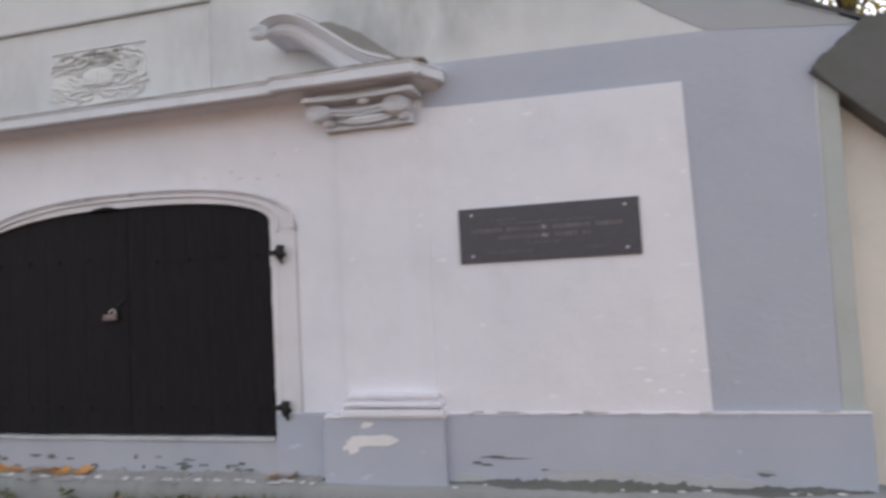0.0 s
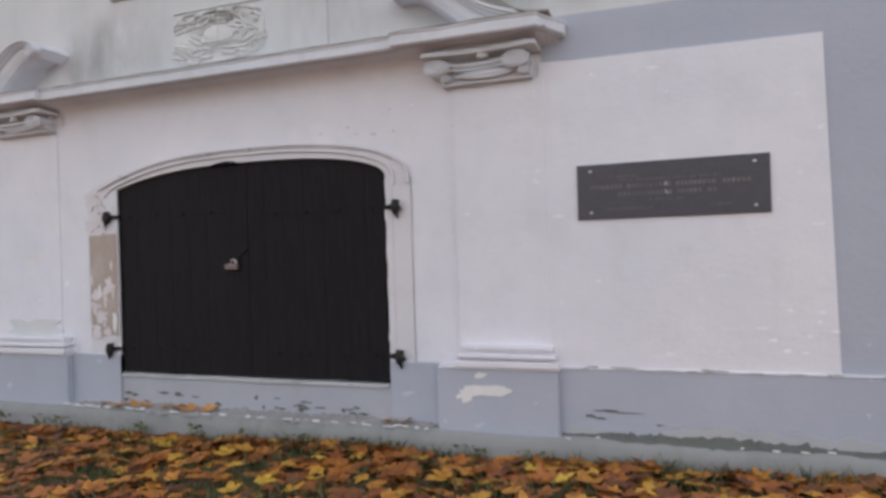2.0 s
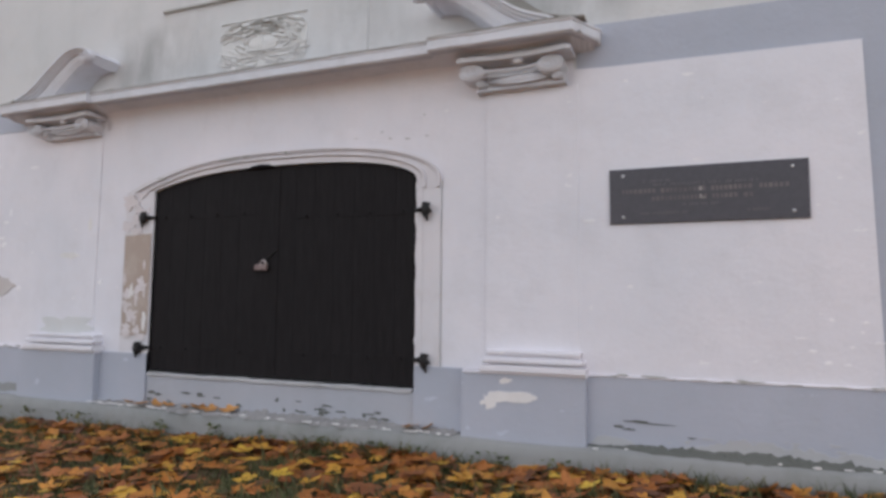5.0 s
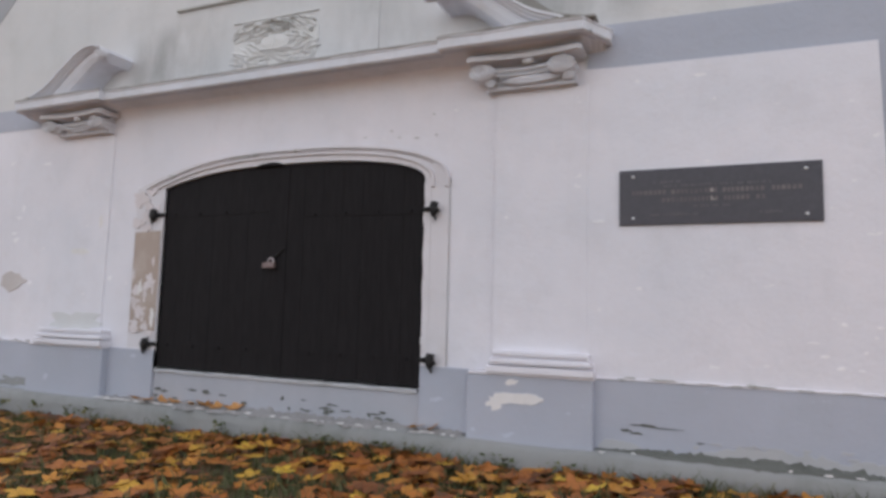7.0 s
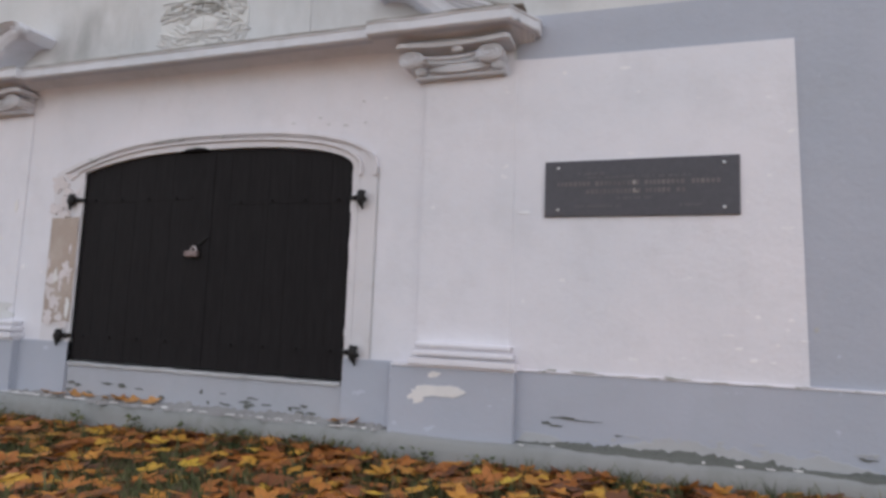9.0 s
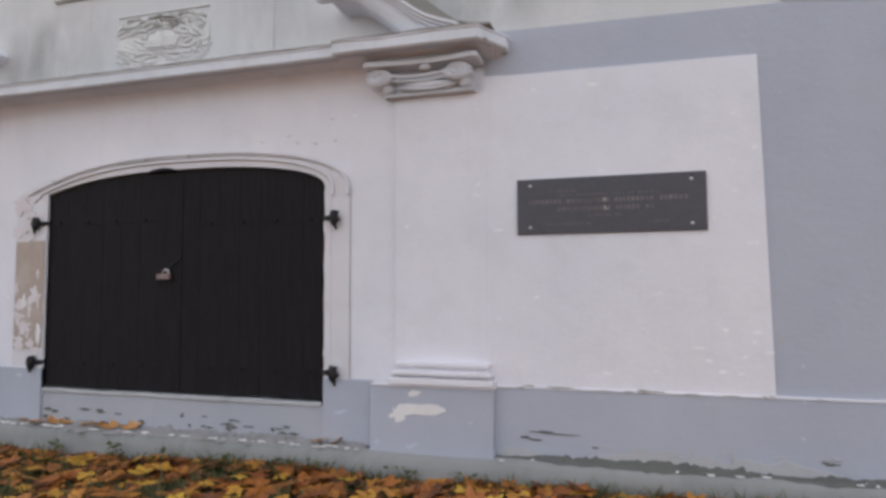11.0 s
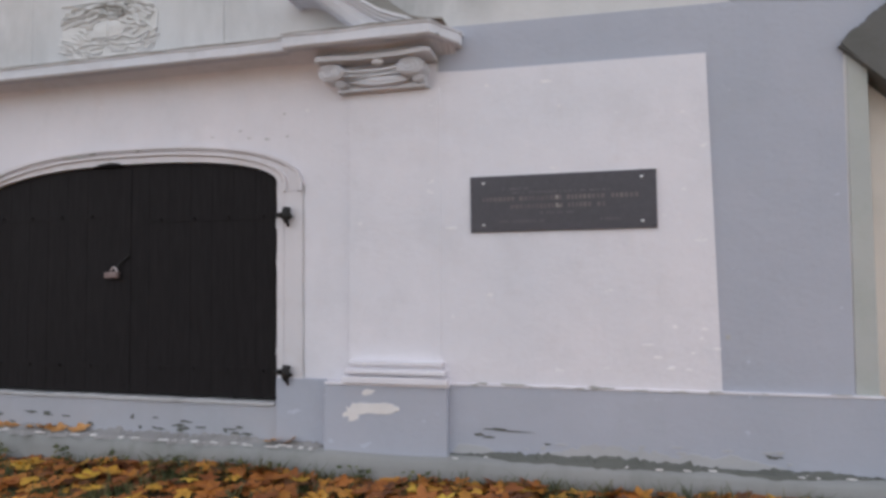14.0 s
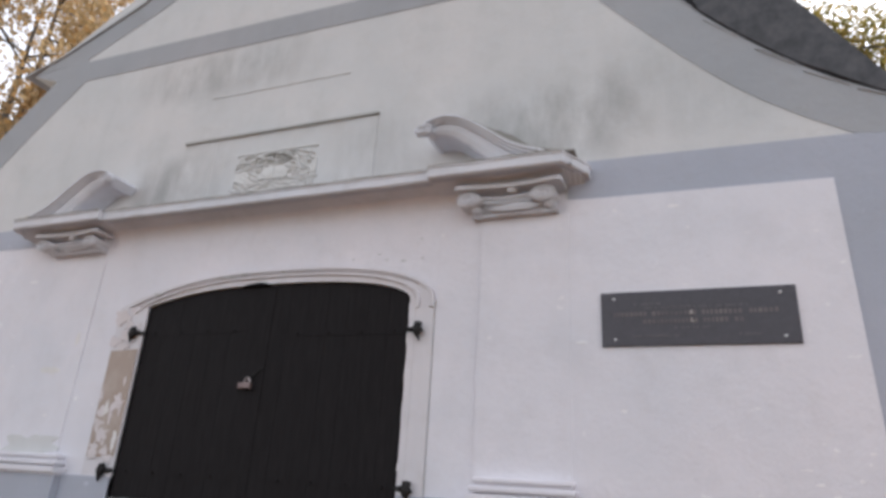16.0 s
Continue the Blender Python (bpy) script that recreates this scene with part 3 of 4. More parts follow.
def cornice_run(plan):
    """Sweeps the moulding along a plan line of (x, y) corners, mitred at each bend."""
    prof = [(0.045, 2.850), (0.04, 2.841), (0.010, 2.838), (0.0, 2.846), (0.0, 2.906), (-0.007, 2.910), (-0.009, 2.922), (0.02, 2.934)]
    line = []
    for (xa, ya), (xb, yb) in zip(plan, plan[1:]):
        cuts = max(1, int(math.hypot(xb - xa, yb - ya) / 0.06))
        line += [(xa + (xb - xa) * k / cuts, ya + (yb - ya) * k / cuts) for k in range(cuts)]
    line.append(plan[-1])
    rows = []
    bm = bmesh.new()
    for i, (x, y) in enumerate(line):
        a, b = line[max(i - 1, 0)], line[min(i + 1, len(line) - 1)]
        d1 = Vector((x - a[0], y - a[1])) if i else Vector((b[0] - x, b[1] - y))
        d2 = Vector((b[0] - x, b[1] - y)) if i < len(line) - 1 else d1
        d1.normalize()
        d2.normalize()
        n1, n2 = Vector((-d1.y, d1.x)), Vector((-d2.y, d2.x))
        m = (n1 + n2).normalized()
        m /= max(0.5, m.dot(n1))
        row = []
        for back, z in prof:
            wob = 0.005 * noise.noise((x * 6, z * 30, 2))
            row.append(bm.verts.new((x + m.x * (back + wob), min(0.01, y + m.y * (back + wob)), z + (0.007 * noise.noise((x * 3, back * 9, 4)) if z > 2.85 else 0))))
        rows.append([bm.verts.new((row[0].co.x, 0.011, 2.806))] + row + [bm.verts.new((row[-1].co.x, 0.011, 2.958 if y < -0.2 else 2.93))])
    for a, b in zip(rows, rows[1:]):
        for k in range(len(a) - 1):
            bm.faces.new((a[k], b[k], b[k + 1], a[k + 1]))
    bm.faces.new(rows[0])
    bm.faces.new(rows[-1][::-1])
    return bm


C_L, C_R = -3.06, 2.585
part("cornice_middle", cornice_run([(-1.80, -0.285), (1.45, -0.285)]), STONE, cornice)
part("cornice_end", cornice_run([(C_L, -0.02), (C_L, -0.10), (C_L + 0.14, -0.335), (-1.80, -0.335)]), STONE, cornice)
part("cornice_end", cornice_run([(1.45, -0.335), (C_R - 0.14, -0.335), (C_R, -0.10), (C_R, -0.02)]), STONE, cornice)


def dark_edge(x0, x1, front):
    n = int((x1 - x0) / 0.03)
    xs = [x0 + (x1 - x0) * i / n for i in range(n + 1)]
    return ribbon([(x, 2.930 + 0.006 * noise.noise((x * 8, 1, 5)) + 0.008 * max(0.0, noise.noise((x * 3, 7, 2)))) for x in xs], [(x, 2.9215 + 0.003 * noise.noise((x * 11, 4, 1))) for x in xs], front, front + 0.05)


# Thin, uneven dark strip along the top front edge of each run
for x0, x1, front in ((-1.80, 1.45, -0.2975), (C_L + 0.15, -1.80, -0.3475), (1.45, C_R - 0.15, -0.3475)):
    part("dark_edge", dark_edge(x0, x1, front), CRUST, cornice, "thin dark line along the top edge")


def cove(x0, x1):
    """A hollow moulding that leads from the underside of the cornice down into the wall."""
    line = [(-0.105, 2.846), (-0.100, 2.832)] + [(-0.095 + 0.0903 * math.sin(a), 2.700 + 0.125 * math.cos(a)) for a in [math.pi / 2 * k / 9 for k in range(10)]] + [(-0.0035, 2.66), (0.001, 2.60)]
    own = bmesh.new()
    n = 60
    rows = [[own.verts.new((x0 + (x1 - x0) * i / n, y + 0.003 * noise.noise((i * 0.7, y * 9, 3)) * (z > 2.76), z)) for y, z in line + [(0.004, 2.60), (0.004, 2.846)]] for i in range(n + 1)]
    for a, b in zip(rows, rows[1:]):
        for k in range(len(a)):
            q = (k + 1) % len(a)
            own.faces.new((a[k], b[k], b[q], a[q]))
    own.faces.new(rows[0])
    own.faces.new(rows[-1][::-1])
    return own


# Thin slabs that darken the underside: its shade is partly in their colour
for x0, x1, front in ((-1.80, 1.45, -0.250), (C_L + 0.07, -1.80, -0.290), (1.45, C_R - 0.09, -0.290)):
    part("soffit", box(x0, x1, front, 0.002, 2.842, 2.852, 0.003), GRIME_SHADE, cornice, "grey underside, dirt and shade put into its colour")
ob = part("cove", cove(-1.90, 1.66), WHITE, cornice, "white painted hollow moulding under the cornice")
for k, p in enumerate(ob.data.polygons):
    p.use_smooth = k % 16 < 13

# ---- broken scroll pediment ----
def pediment(side):
    """One half of the broken pediment: a swept moulding that rises from the cornice end to a curled tip."""
    p = thing("scroll_pediment", "grey stone scroll half of a broken pediment with curled tip", "pediment scroll", "pediment scrolls")
    ax = -0.24 if side > 0 else -0.22
    curve = smooth_line([(2.575, 2.925), (2.36, 2.955), (2.10, 3.05), (1.87, 3.215), (1.68, 3.335), (1.53, 3.365), (1.41, 3.335), (1.355, 3.285)], 8)
    curve = [(ax + side * (x - ax), z) for x, z in curve]
    bm = bmesh.new()
    rows = []
    for i, (x, z) in enumerate(curve):
        a, b = curve[max(i - 1, 0)], curve[min(i + 1, len(curve) - 1)]
        d = Vector((b[0] - a[0], 0, b[1] - a[1])).normalized()
        nrm = Vector((d.z, 0, -d.x)) * side
        if nrm.z > 0:
            nrm = -nrm
        taper = 1.0 - 0.58 * (i / len(curve)) ** 1.3
        prof = [(0.01, -0.01), (-0.30, 0.0), (-0.335, 0.010), (-0.335, 0.028), (-0.312, 0.034), (-0.312, 0.048), (-0.290, 0.055), (-0.290, 0.068), (-0.262, 0.076), (-0.262, 0.088), (-0.268, 0.095), (-0.262, 0.14), (-0.235, 0.19), (-0.20, 0.205), (0.01, 0.21)]
        rows.append([bm.verts.new((x + nrm.x * h * taper, y * min(1.0 if z > 2.96 else 0.86, 0.25 + 4.2 * i / len(curve)), max(2.921 + 0.0002 * k, z + nrm.z * h * taper))) for k, (y, h) in enumerate(prof)])
    for a, b in zip(rows, rows[1:]):
        for k in range(len(a)):
            q = (k + 1) % len(a)
            bm.faces.new((a[k], b[k], b[q], a[q]))
    bm.faces.new(rows[0])
    bm.faces.new(rows[-1][::-1])
    part("swept_moulding", bm, STONE, p)
    bm = bmesh.new()
    tx, tz = curve[-1]
    volute(tx + nrm.x * 0.05, tz + nrm.z * 0.05, 0.075, -0.345, -0.30, bm, 1.8, side)
    part("curled_tip", bm, STONE, p)
    top = curve[6:34]
    part("dirt_crust", ribbon([(x, z + 0.012 + (0.135 + 0.035 * noise.noise((x * 5, side, 0)) + 0.010 * noise.noise((x * 19, side, 3))) * math.sin(math.pi * k / 27) ** 1.2) for k, (x, z) in enumerate(top)], [(x, z - 0.01) for x, z in top], -0.09, 0.0), CRUST, p, "dark crust of dirt and moss on top")
    part("dirt_crust", ribbon([(x, z + 0.007) for x, z in curve[2:34]], [(x, z - 0.004) for x, z in curve[2:34]], -0.31, 0.0), CRUST, p, "dark crust of dirt and moss on top")
    return p


pediment(1)
pediment(-1)

# ---- attic panel with relief ----
panel = thing("attic_panel", "pale rendered panel with a thin ledge above", "wall panel", kind="structure")
part("panel_face", box(-1.24, 0.81, -0.006, 0.002, 2.93, 3.69, 0.002), GABLE, panel)
part("panel_ledge", box(-1.28, 0.82, -0.036, 0.002, 3.692, 3.714, 0.007), STAIN, panel, "thin dark weathered ledge")
part("panel_strip", box(-1.24, -0.90, -0.009, 0.0, 2.93, 3.688, 0.005), GABLE, panel)
part("panel_strip", box(0.47, 0.81, -0.009, 0.0, 2.93, 3.688, 0.005), GABLE, panel)

relief = thing("coat_of_arms", "pale plaster coat of arms relief with ragged layered mantling", "relief", "", "", (-0.18, 0, 3.262))
RELIEF = plaster("pale_relief_plaster", (0.66, 0.662, 0.645), (0.44, 0.45, 0.42), 0.5, 0.15)


def mantling(cx, cz, length, height, tilt, y, depth):
    """A wavy, pointed plaster fold, bent along its length."""
    own = bmesh.new()
    bmesh.ops.create_uvsphere(own, u_segments=14, v_segments=8, radius=1)
    phase = random.uniform(0, 6.28)
    for v in own.verts:
        px, py, pz = v.co.z, v.co.y, v.co.x
        pz = pz * height * (1 - 0.35 * px * px) + 0.45 * height * math.sin(3.2 * px + phase)
        px *= length
        v.co = Vector((cx + px * math.cos(tilt) - pz * math.sin(tilt), y + py * depth, cz + px * math.sin(tilt) + pz * math.cos(tilt)))
    return own


def squarish(a, rx, rz, power):
    return rx * math.copysign(abs(math.cos(a)) ** power, math.cos(a)), rz * math.copysign(abs(math.sin(a)) ** power, math.sin(a))


rim = []
for k in range(64):
    a = 2 * math.pi * k / 64
    bx, bz = squarish(a, 0.425, 0.212, 0.42)
    rim.append((bx * (1 + 0.025 * math.sin(9 * a)), bz * (1 + 0.03 * math.cos(11 * a)) - 0.008))
bm = prism(rim, -0.016, -0.002, None, 0.006)
part("backing", bm, RELIEF, relief)
bm = bmesh.new()
bmesh.ops.create_uvsphere(bm, u_segments=24, v_segments=12, radius=1)
for v in bm.verts:
    v.co = Vector((v.co.x * 0.165 * (1 - 0.25 * max(0.0, -v.co.z)), -0.012 + v.co.y * 0.022 + 0.014 * noise.noise((v.co.x * 3.5, 0, v.co.z * 2.5)), v.co.z * 0.078 - 0.005))
part("shield", bm, RELIEF, relief, "", True)
bm = tube([(0.15 * math.cos(a), -0.044 + 0.014 * abs(math.cos(a)), -0.035 + 0.035 * math.sin(a)) for a in [math.pi + math.pi * k / 14 for k in range(15)]], 0.010, None, 6)
box(-0.018, 0.018, -0.042, -0.02, -0.06, 0.05, 0.012, bm)
part("charge", bm, RELIEF, relief, "", True)
for ring, (rx, rz, count, size, power) in enumerate(((0.175, 0.088, 15, 0.052, 0.95), (0.225, 0.115, 18, 0.060, 0.85), (0.285, 0.145, 22, 0.068, 0.7), (0.345, 0.175, 30, 0.070, 0.55), (0.392, 0.198, 36, 0.060, 0.42))):
    for k in range(count):
        a = 2 * math.pi * (k + random.uniform(-0.3, 0.3)) / count
        cx, cz = squarish(a, rx, rz, power)
        cx *= random.uniform(0.90, 1.06)
        cz = cz * random.uniform(0.88, 1.06) - 0.006
        along = math.atan2(rz * math.cos(a), -rx * math.sin(a))
        tilt = 0.30 * (along - math.pi * round(along / math.pi)) + random.uniform(-0.22, 0.22)
        fold = mantling(cx, cz, size * random.uniform(0.6, 1.3), random.uniform(0.007, 0.015), tilt, -0.018 - 0.008 * random.random(), random.uniform(0.009, 0.021))
        part("mantling_fold", fold, STAIN if cz > 0.085 and abs(cx) < 0.22 and random.random() < 0.7 else RELIEF, relief, "", True)
for k in range(9):
    fold = mantling(random.uniform(-0.13, 0.16), random.uniform(0.11, 0.185), random.uniform(0.03, 0.06), random.uniform(0.012, 0.02), random.uniform(-0.5, 0.5), -0.030, 0.020)
    part("crest_fold", fold, STAIN, relief, "dirty grey plume of the crest", True)
part("top_ledge", box(-0.44, 0.43, -0.022, -0.002, 0.213, 0.223, 0.003), RELIEF, relief)

# faint old ledge line and stains on the gable
tagged(link("trim_old_ledge", box(-1.07, 0.47, -0.007, 0.002, 4.192, 4.203, 0.002), GABLE), "faint ledge line in the gable render", "wall trim", kind="structure")

# ---- door ----
door = thing("door_1", "closed black painted two-leaf wooden door, padlocked", "door", kind="structure")
ARC = arch(DOOR_L, DOOR_R, SPRING, CROWN_Z, 80)


def arc_z(x):
    for (xa, za), (xb, zb) in zip(ARC, ARC[1:]):
        if xa <= x <= xb:
            return za + (zb - za) * (x - xa) / max(xb - xa, 1e-6)
    return SPRING


for leaf_x0, leaf_x1 in ((DOOR_L + 0.006, -0.006), (0.006, DOOR_R - 0.006)):
    frame_part = part("door_leaf", box(leaf_x0, leaf_x1, 0.045, 0.07, SILL + 0.012, SPRING - 0.02, 0.003), BLACKWOOD, door)
    for i in range(7):
        xa = leaf_x0 + (leaf_x1 - leaf_x0) * i / 7 + 0.0006
        xb = leaf_x0 + (leaf_x1 - leaf_x0) * (i + 1) / 7 - 0.0006
        top = [(xb + (xa - xb) * k / 4, arc_z(xb + (xa - xb) * k / 4) - 0.004) for k in range(5)]
        y = 0.010 + 0.0012 * random.random()
        part("plank", prism([(xa, SILL + 0.008 * random.random()), (xb, SILL + 0.008 * random.random())] + top, y, 0.045, None, 0.0007), BLACKWOOD, frame_part)
part("meeting_strip", box(-0.035, 0.03, 0.004, 0.02, SILL + 0.01, CROWN_Z - 0.02, 0.006), BLACKWOOD, door)


def strap_hinge(side, z):
    x0 = DOOR_L if side < 0 else DOOR_R
    inner = x0 - side * 1.12
    bm = bmesh.new()
    n = 12
    up = [(x0 + (inner - x0) * i / n, z + 0.028 - 0.014 * i / n) for i in range(n + 1)]
    lo = [(x0 + (inner - x0) * i / n, z - 0.028 + 0.014 * i / n) for i in range(n + 1)]
    ribbon(up, lo, 0.007, 0.012, bm)
    tube([(x0 + side * 0.005, 0.0, z), (x0 + side * 0.05, -0.04, z), (x0 + side * 0.075, -0.05, z)], 0.02, bm, 8)
    h = part("strap_hinge", bm, BLACKWOOD, door, "long black iron strap hinge")
    bm = bmesh.new()
    cx = x0 + side * 0.085
    tube([(cx, -0.05, z + 0.05), (cx, -0.052, z + 0.03), (cx, -0.052, z - 0.03), (cx, -0.05, z - 0.06)], [0.018, 0.03, 0.03, 0.012], bm, 10)
    tube([(x0 - side * 0.01, -0.02, z), (cx, -0.048, z)], 0.016, bm, 8)
    for dx, dz, r0 in ((0.030, 0.045, 0.020), (-0.022, 0.050, 0.014), (0.045, -0.02, 0.022), (0.015, -0.085, 0.016)):
        ex, ez = cx + side * dx, z + dz
        tube([(cx, -0.045, z), ((cx + ex) / 2, -0.058, (z + ez) / 2), (ex, -0.045, ez)], [0.022, r0, 0.007], bm, 8)
    part("pintle", bm, IRON, h, "ornate black iron pintle", True)
    for k in range(4):
        own = bmesh.new()
        bmesh.ops.create_uvsphere(own, u_segments=8, v_segments=6, radius=0.012)
        for v in own.verts:
            v.co += Vector((x0 - side * (0.12 + 0.28 * k), 0.004, z))
        part("rivet", own, BLACKWOOD, h)


for side in (-1, 1):
    strap_hinge(side, 1.785 if side > 0 else 1.83)
    strap_hinge(side, 0.70)
part("top_bolt", prism([(-0.30, 2.196), (-0.02, 2.200), (-0.06, 2.219), (-0.14, 2.227), (-0.23, 2.216)], -0.030, 0.03, None, 0.004), BLACKWOOD, door, "dark worn end of the top bolt in a notch of the arch")
random.seed(31)
bm = bmesh.new()
for k in range(13):
    blob(DOOR_R - 0.006 - 0.010 * random.random(), 0.56 + 1.40 * random.random(), random.uniform(0.002, 0.007), random.uniform(0.015, 0.07), 0.0055, 0.0115, k * 1.3, 14, 0.5, bm)
part("paint_smear", bm, CHALK, door, "white wall paint smeared on the edge of the leaf")
lock = thing("padlock", "small steel padlock hanging on the black door", "padlock", "", "", (-0.112, -0.016, 1.386))
part("lock_body", box(-0.06, 0.06, -0.02, 0.014, -0.03, 0.02, 0.010, None, 3), simple("brownish_lock", (0.12, 0.085, 0.085), (0.21, 0.155, 0.15), 18, 0.4, 0.5, 0.1), lock, "dull reddish steel body")
part("shackle", tube([(0.02 + 0.026 * math.cos(a), -0.006, 0.018 + 0.032 * math.sin(a)) for a in [math.pi * k / 12 for k in range(13)]], 0.010, None, 8), STEEL, lock, "bright steel shackle", True)
part("hasp", tube([(0.02, 0.012, 0.045), (0.07, 0.010, 0.085), (0.14, 0.014, 0.14)], [0.006, 0.008, 0.004], None, 6), IRON, lock, "rusty iron hasp")

# ---- plaque ----
PX0, PX1, PZ0, PZ1 = 2.632, 3.772, 1.625, 1.982
plaque = thing("memorial_plaque", "dark polished stone plaque with faded lettering and four bolts", "plaque", "", "", ((PX0 + PX1) / 2, 0, (PZ0 + PZ1) / 2))
PW, PH = PX1 - PX0, PZ1 - PZ0
slab = part("slab", box(-PW / 2, PW / 2, -0.04, -0.004, -PH / 2, PH / 2, 0.004), GRANITE, plaque)
for sx in (-1, 1):
    for sz in (-1, 1):
        own = bmesh.new()
        bmesh.ops.create_uvsphere(own, u_segments=12, v_segments=8, radius=0.011)
        for v in own.verts:
            v.co = Vector((v.co.x + sx * (PW / 2 - 0.085), v.co.y * 0.6 - 0.041, v.co.z * 0.75 + sz * (PH / 2 - 0.045)))
        part("bolt", own, BOLT, plaque, "bright metal bolt", True)
random.seed(5)


def text_bars(cz, height, x0, x1, unit, mat):
    bm = bmesh.new()
    x = x0
    while x < x1:
        w = unit * random.uniform(0.5, 0.9)
        if random.random() < 0.88:
            box(x, min(x + w, x1), -0.0425, -0.0395, cz - height / 2, cz + height / 2, 0.0, bm)
        x += w + unit * 0.4
    tagged(part("lettering", bm, mat, slab, "faded unreadable line of letters"), kind="stuff")


text_bars(0.092, 0.016, -0.36, -0.20, 0.012, LETTER_DIM)
text_bars(0.066, 0.014, -0.30, 0.30, 0.012, LETTER_DIM)
text_bars(0.028, 0.026, -0.49, 0.47, 0.024, LETTER)
text_bars(-0.022, 0.026, -0.31, 0.27, 0.024, LETTER)
PALE_LETTER = simple("pale_letters", (0.30, 0.27, 0.26), (0.42, 0.38, 0.36), 20, 0.5, 0, 0.05)
part("letter", box(-0.028, -0.014, -0.0430, -0.0395, 0.018, 0.042), PALE_LETTER, slab, "letter paler than the rest")
part("letter", prism([(-0.028, -0.034), (0.004, -0.034), (0.004, -0.028), (-0.015, -0.028), (-0.015, -0.008), (-0.028, -0.008)], -0.0430, -0.0395), PALE_LETTER, slab, "letter paler than the rest")
text_bars(-0.066, 0.014, -0.13, 0.08, 0.012, LETTER_DIM)
text_bars(-0.115, 0.014, -0.38, -0.10, 0.012, LETTER_DIM)
text_bars(-0.115, 0.014, 0.24, 0.36, 0.012, LETTER_DIM)

# ---- wear: flakes, chips, rubble line ----
random.seed(9)
wear = thing("wall_flakes", "scattered flakes and chips of paint on the wall", "paint flakes", kind="stuff")


def flakes(name, mat, spots, y):
    bm = bmesh.new()
    for x, z, rx, rz in spots:
        blob(x, z, rx, rz, y, y + 0.006, x * 3.7 + z * 5.1, 14, 0.35, bm)
    part(name, bm, mat, wear)


spots = [(random.uniform(3.7, 4.25), random.uniform(0.75, 1.10), random.uniform(0.008, 0.030), random.uniform(0.004, 0.010)) for _ in range(9)]
spots += [(random.uniform(-3.3, -1.7), random.uniform(1.2, 2.4), random.uniform(0.012, 0.05), random.uniform(0.01, 0.035)) for _ in range(16)]
spots += [(2.50, 1.66, 0.035, 0.010), (-1.98, 1.78, 0.02, 0.07), (-2.34, 1.50, 0.10, 0.03)]
flakes("white_flake", CHALK, [s for s in spots if s[0] < 0], -0.0075)
flakes("field_flake", CHALK, [s for s in spots if s[0] > 0], -0.0275)
flakes("pilaster_flake", PATCH, [(-2.30, 1.52, 0.11, 0.03), (-2.05, 1.80, 0.02, 0.06)], -0.0175)
flakes("tan_spot", TAN, [(-3.22, 1.24, 0.17, 0.10), (-2.45, 1.22, 0.09, 0.012)], -0.0105)
flakes("grey_spot", STAIN, [(-2.62, 1.74, 0.03, 0.012), (1.9, 2.36, 0.022, 0.012), (1.16, 2.33, 0.020, 0.004), (0.95, 2.40, 0.014, 0.004), (0.72, 2.37, 0.016, 0.003), (1.3, 2.50, 0.010, 0.005), (1.02, 2.345, 0.014, 0.003), (1.32, 2.34, 0.018, 0.003), (1.80, 2.33, 0.018, 0.008), (4.15, 0.975, 0.012, 0.016)], -0.0085)
flakes("surround_chip", STAIN, [(-0.45, 2.285, 0.12, 0.008), (-0.30, 2.295, 0.03, 0.006), (0.1, 2.30, 0.012, 0.010), (-1.2, 2.17, 0.05, 0.012)], -0.0355)
def fillet(x0, x1, y_back, height, reach, seed):
    """A crumbling mortar fillet between wall and footing, with a torn upper edge."""
    own = bmesh.new()
    n = int((x1 - x0) / 0.02)
    rows = []
    for i in range(n + 1):
        x = x0 + (x1 - x0) * i / n
        t = min(1.0, 6 * i / n, 8 * (n - i) / n)
        up = t * max(0.006, height * (1 + 1.5 * noise.noise((x * 1.3, seed, 0)) + 0.7 * noise.noise((x * 4.7, seed, 1)) + 0.8 * noise.noise((x * 17, seed, 2)) + 0.8 * noise.noise((x * 43, seed, 3))))
        out = t * reach * (1 + 0.8 * noise.noise((x * 3.1, seed, 5)) + 0.5 * noise.noise((x * 13, seed, 6)))
        bumps = [0.015 * noise.noise((x * 30, seed, 7 + k)) for k in range(3)]
        rows.append([own.verts.new(p) for p in ((x, y_back - 0.001, FOOT_Z + up), (x, y_back - 0.012, FOOT_Z + up * 0.75 + bumps[0]), (x, y_back - 0.4 * out, FOOT_Z + up * 0.3 + 0.006 + bumps[1]), (x, y_back - 0.8 * out, FOOT_Z + 0.008 + 0.5 * bumps[2]), (x, y_back - out, FOOT_Z - 0.012))])
    for p, q in zip(rows, rows[1:]):
        for k in range(4):
            own.faces.new((p[k], q[k], q[k + 1], p[k + 1]))
    return own


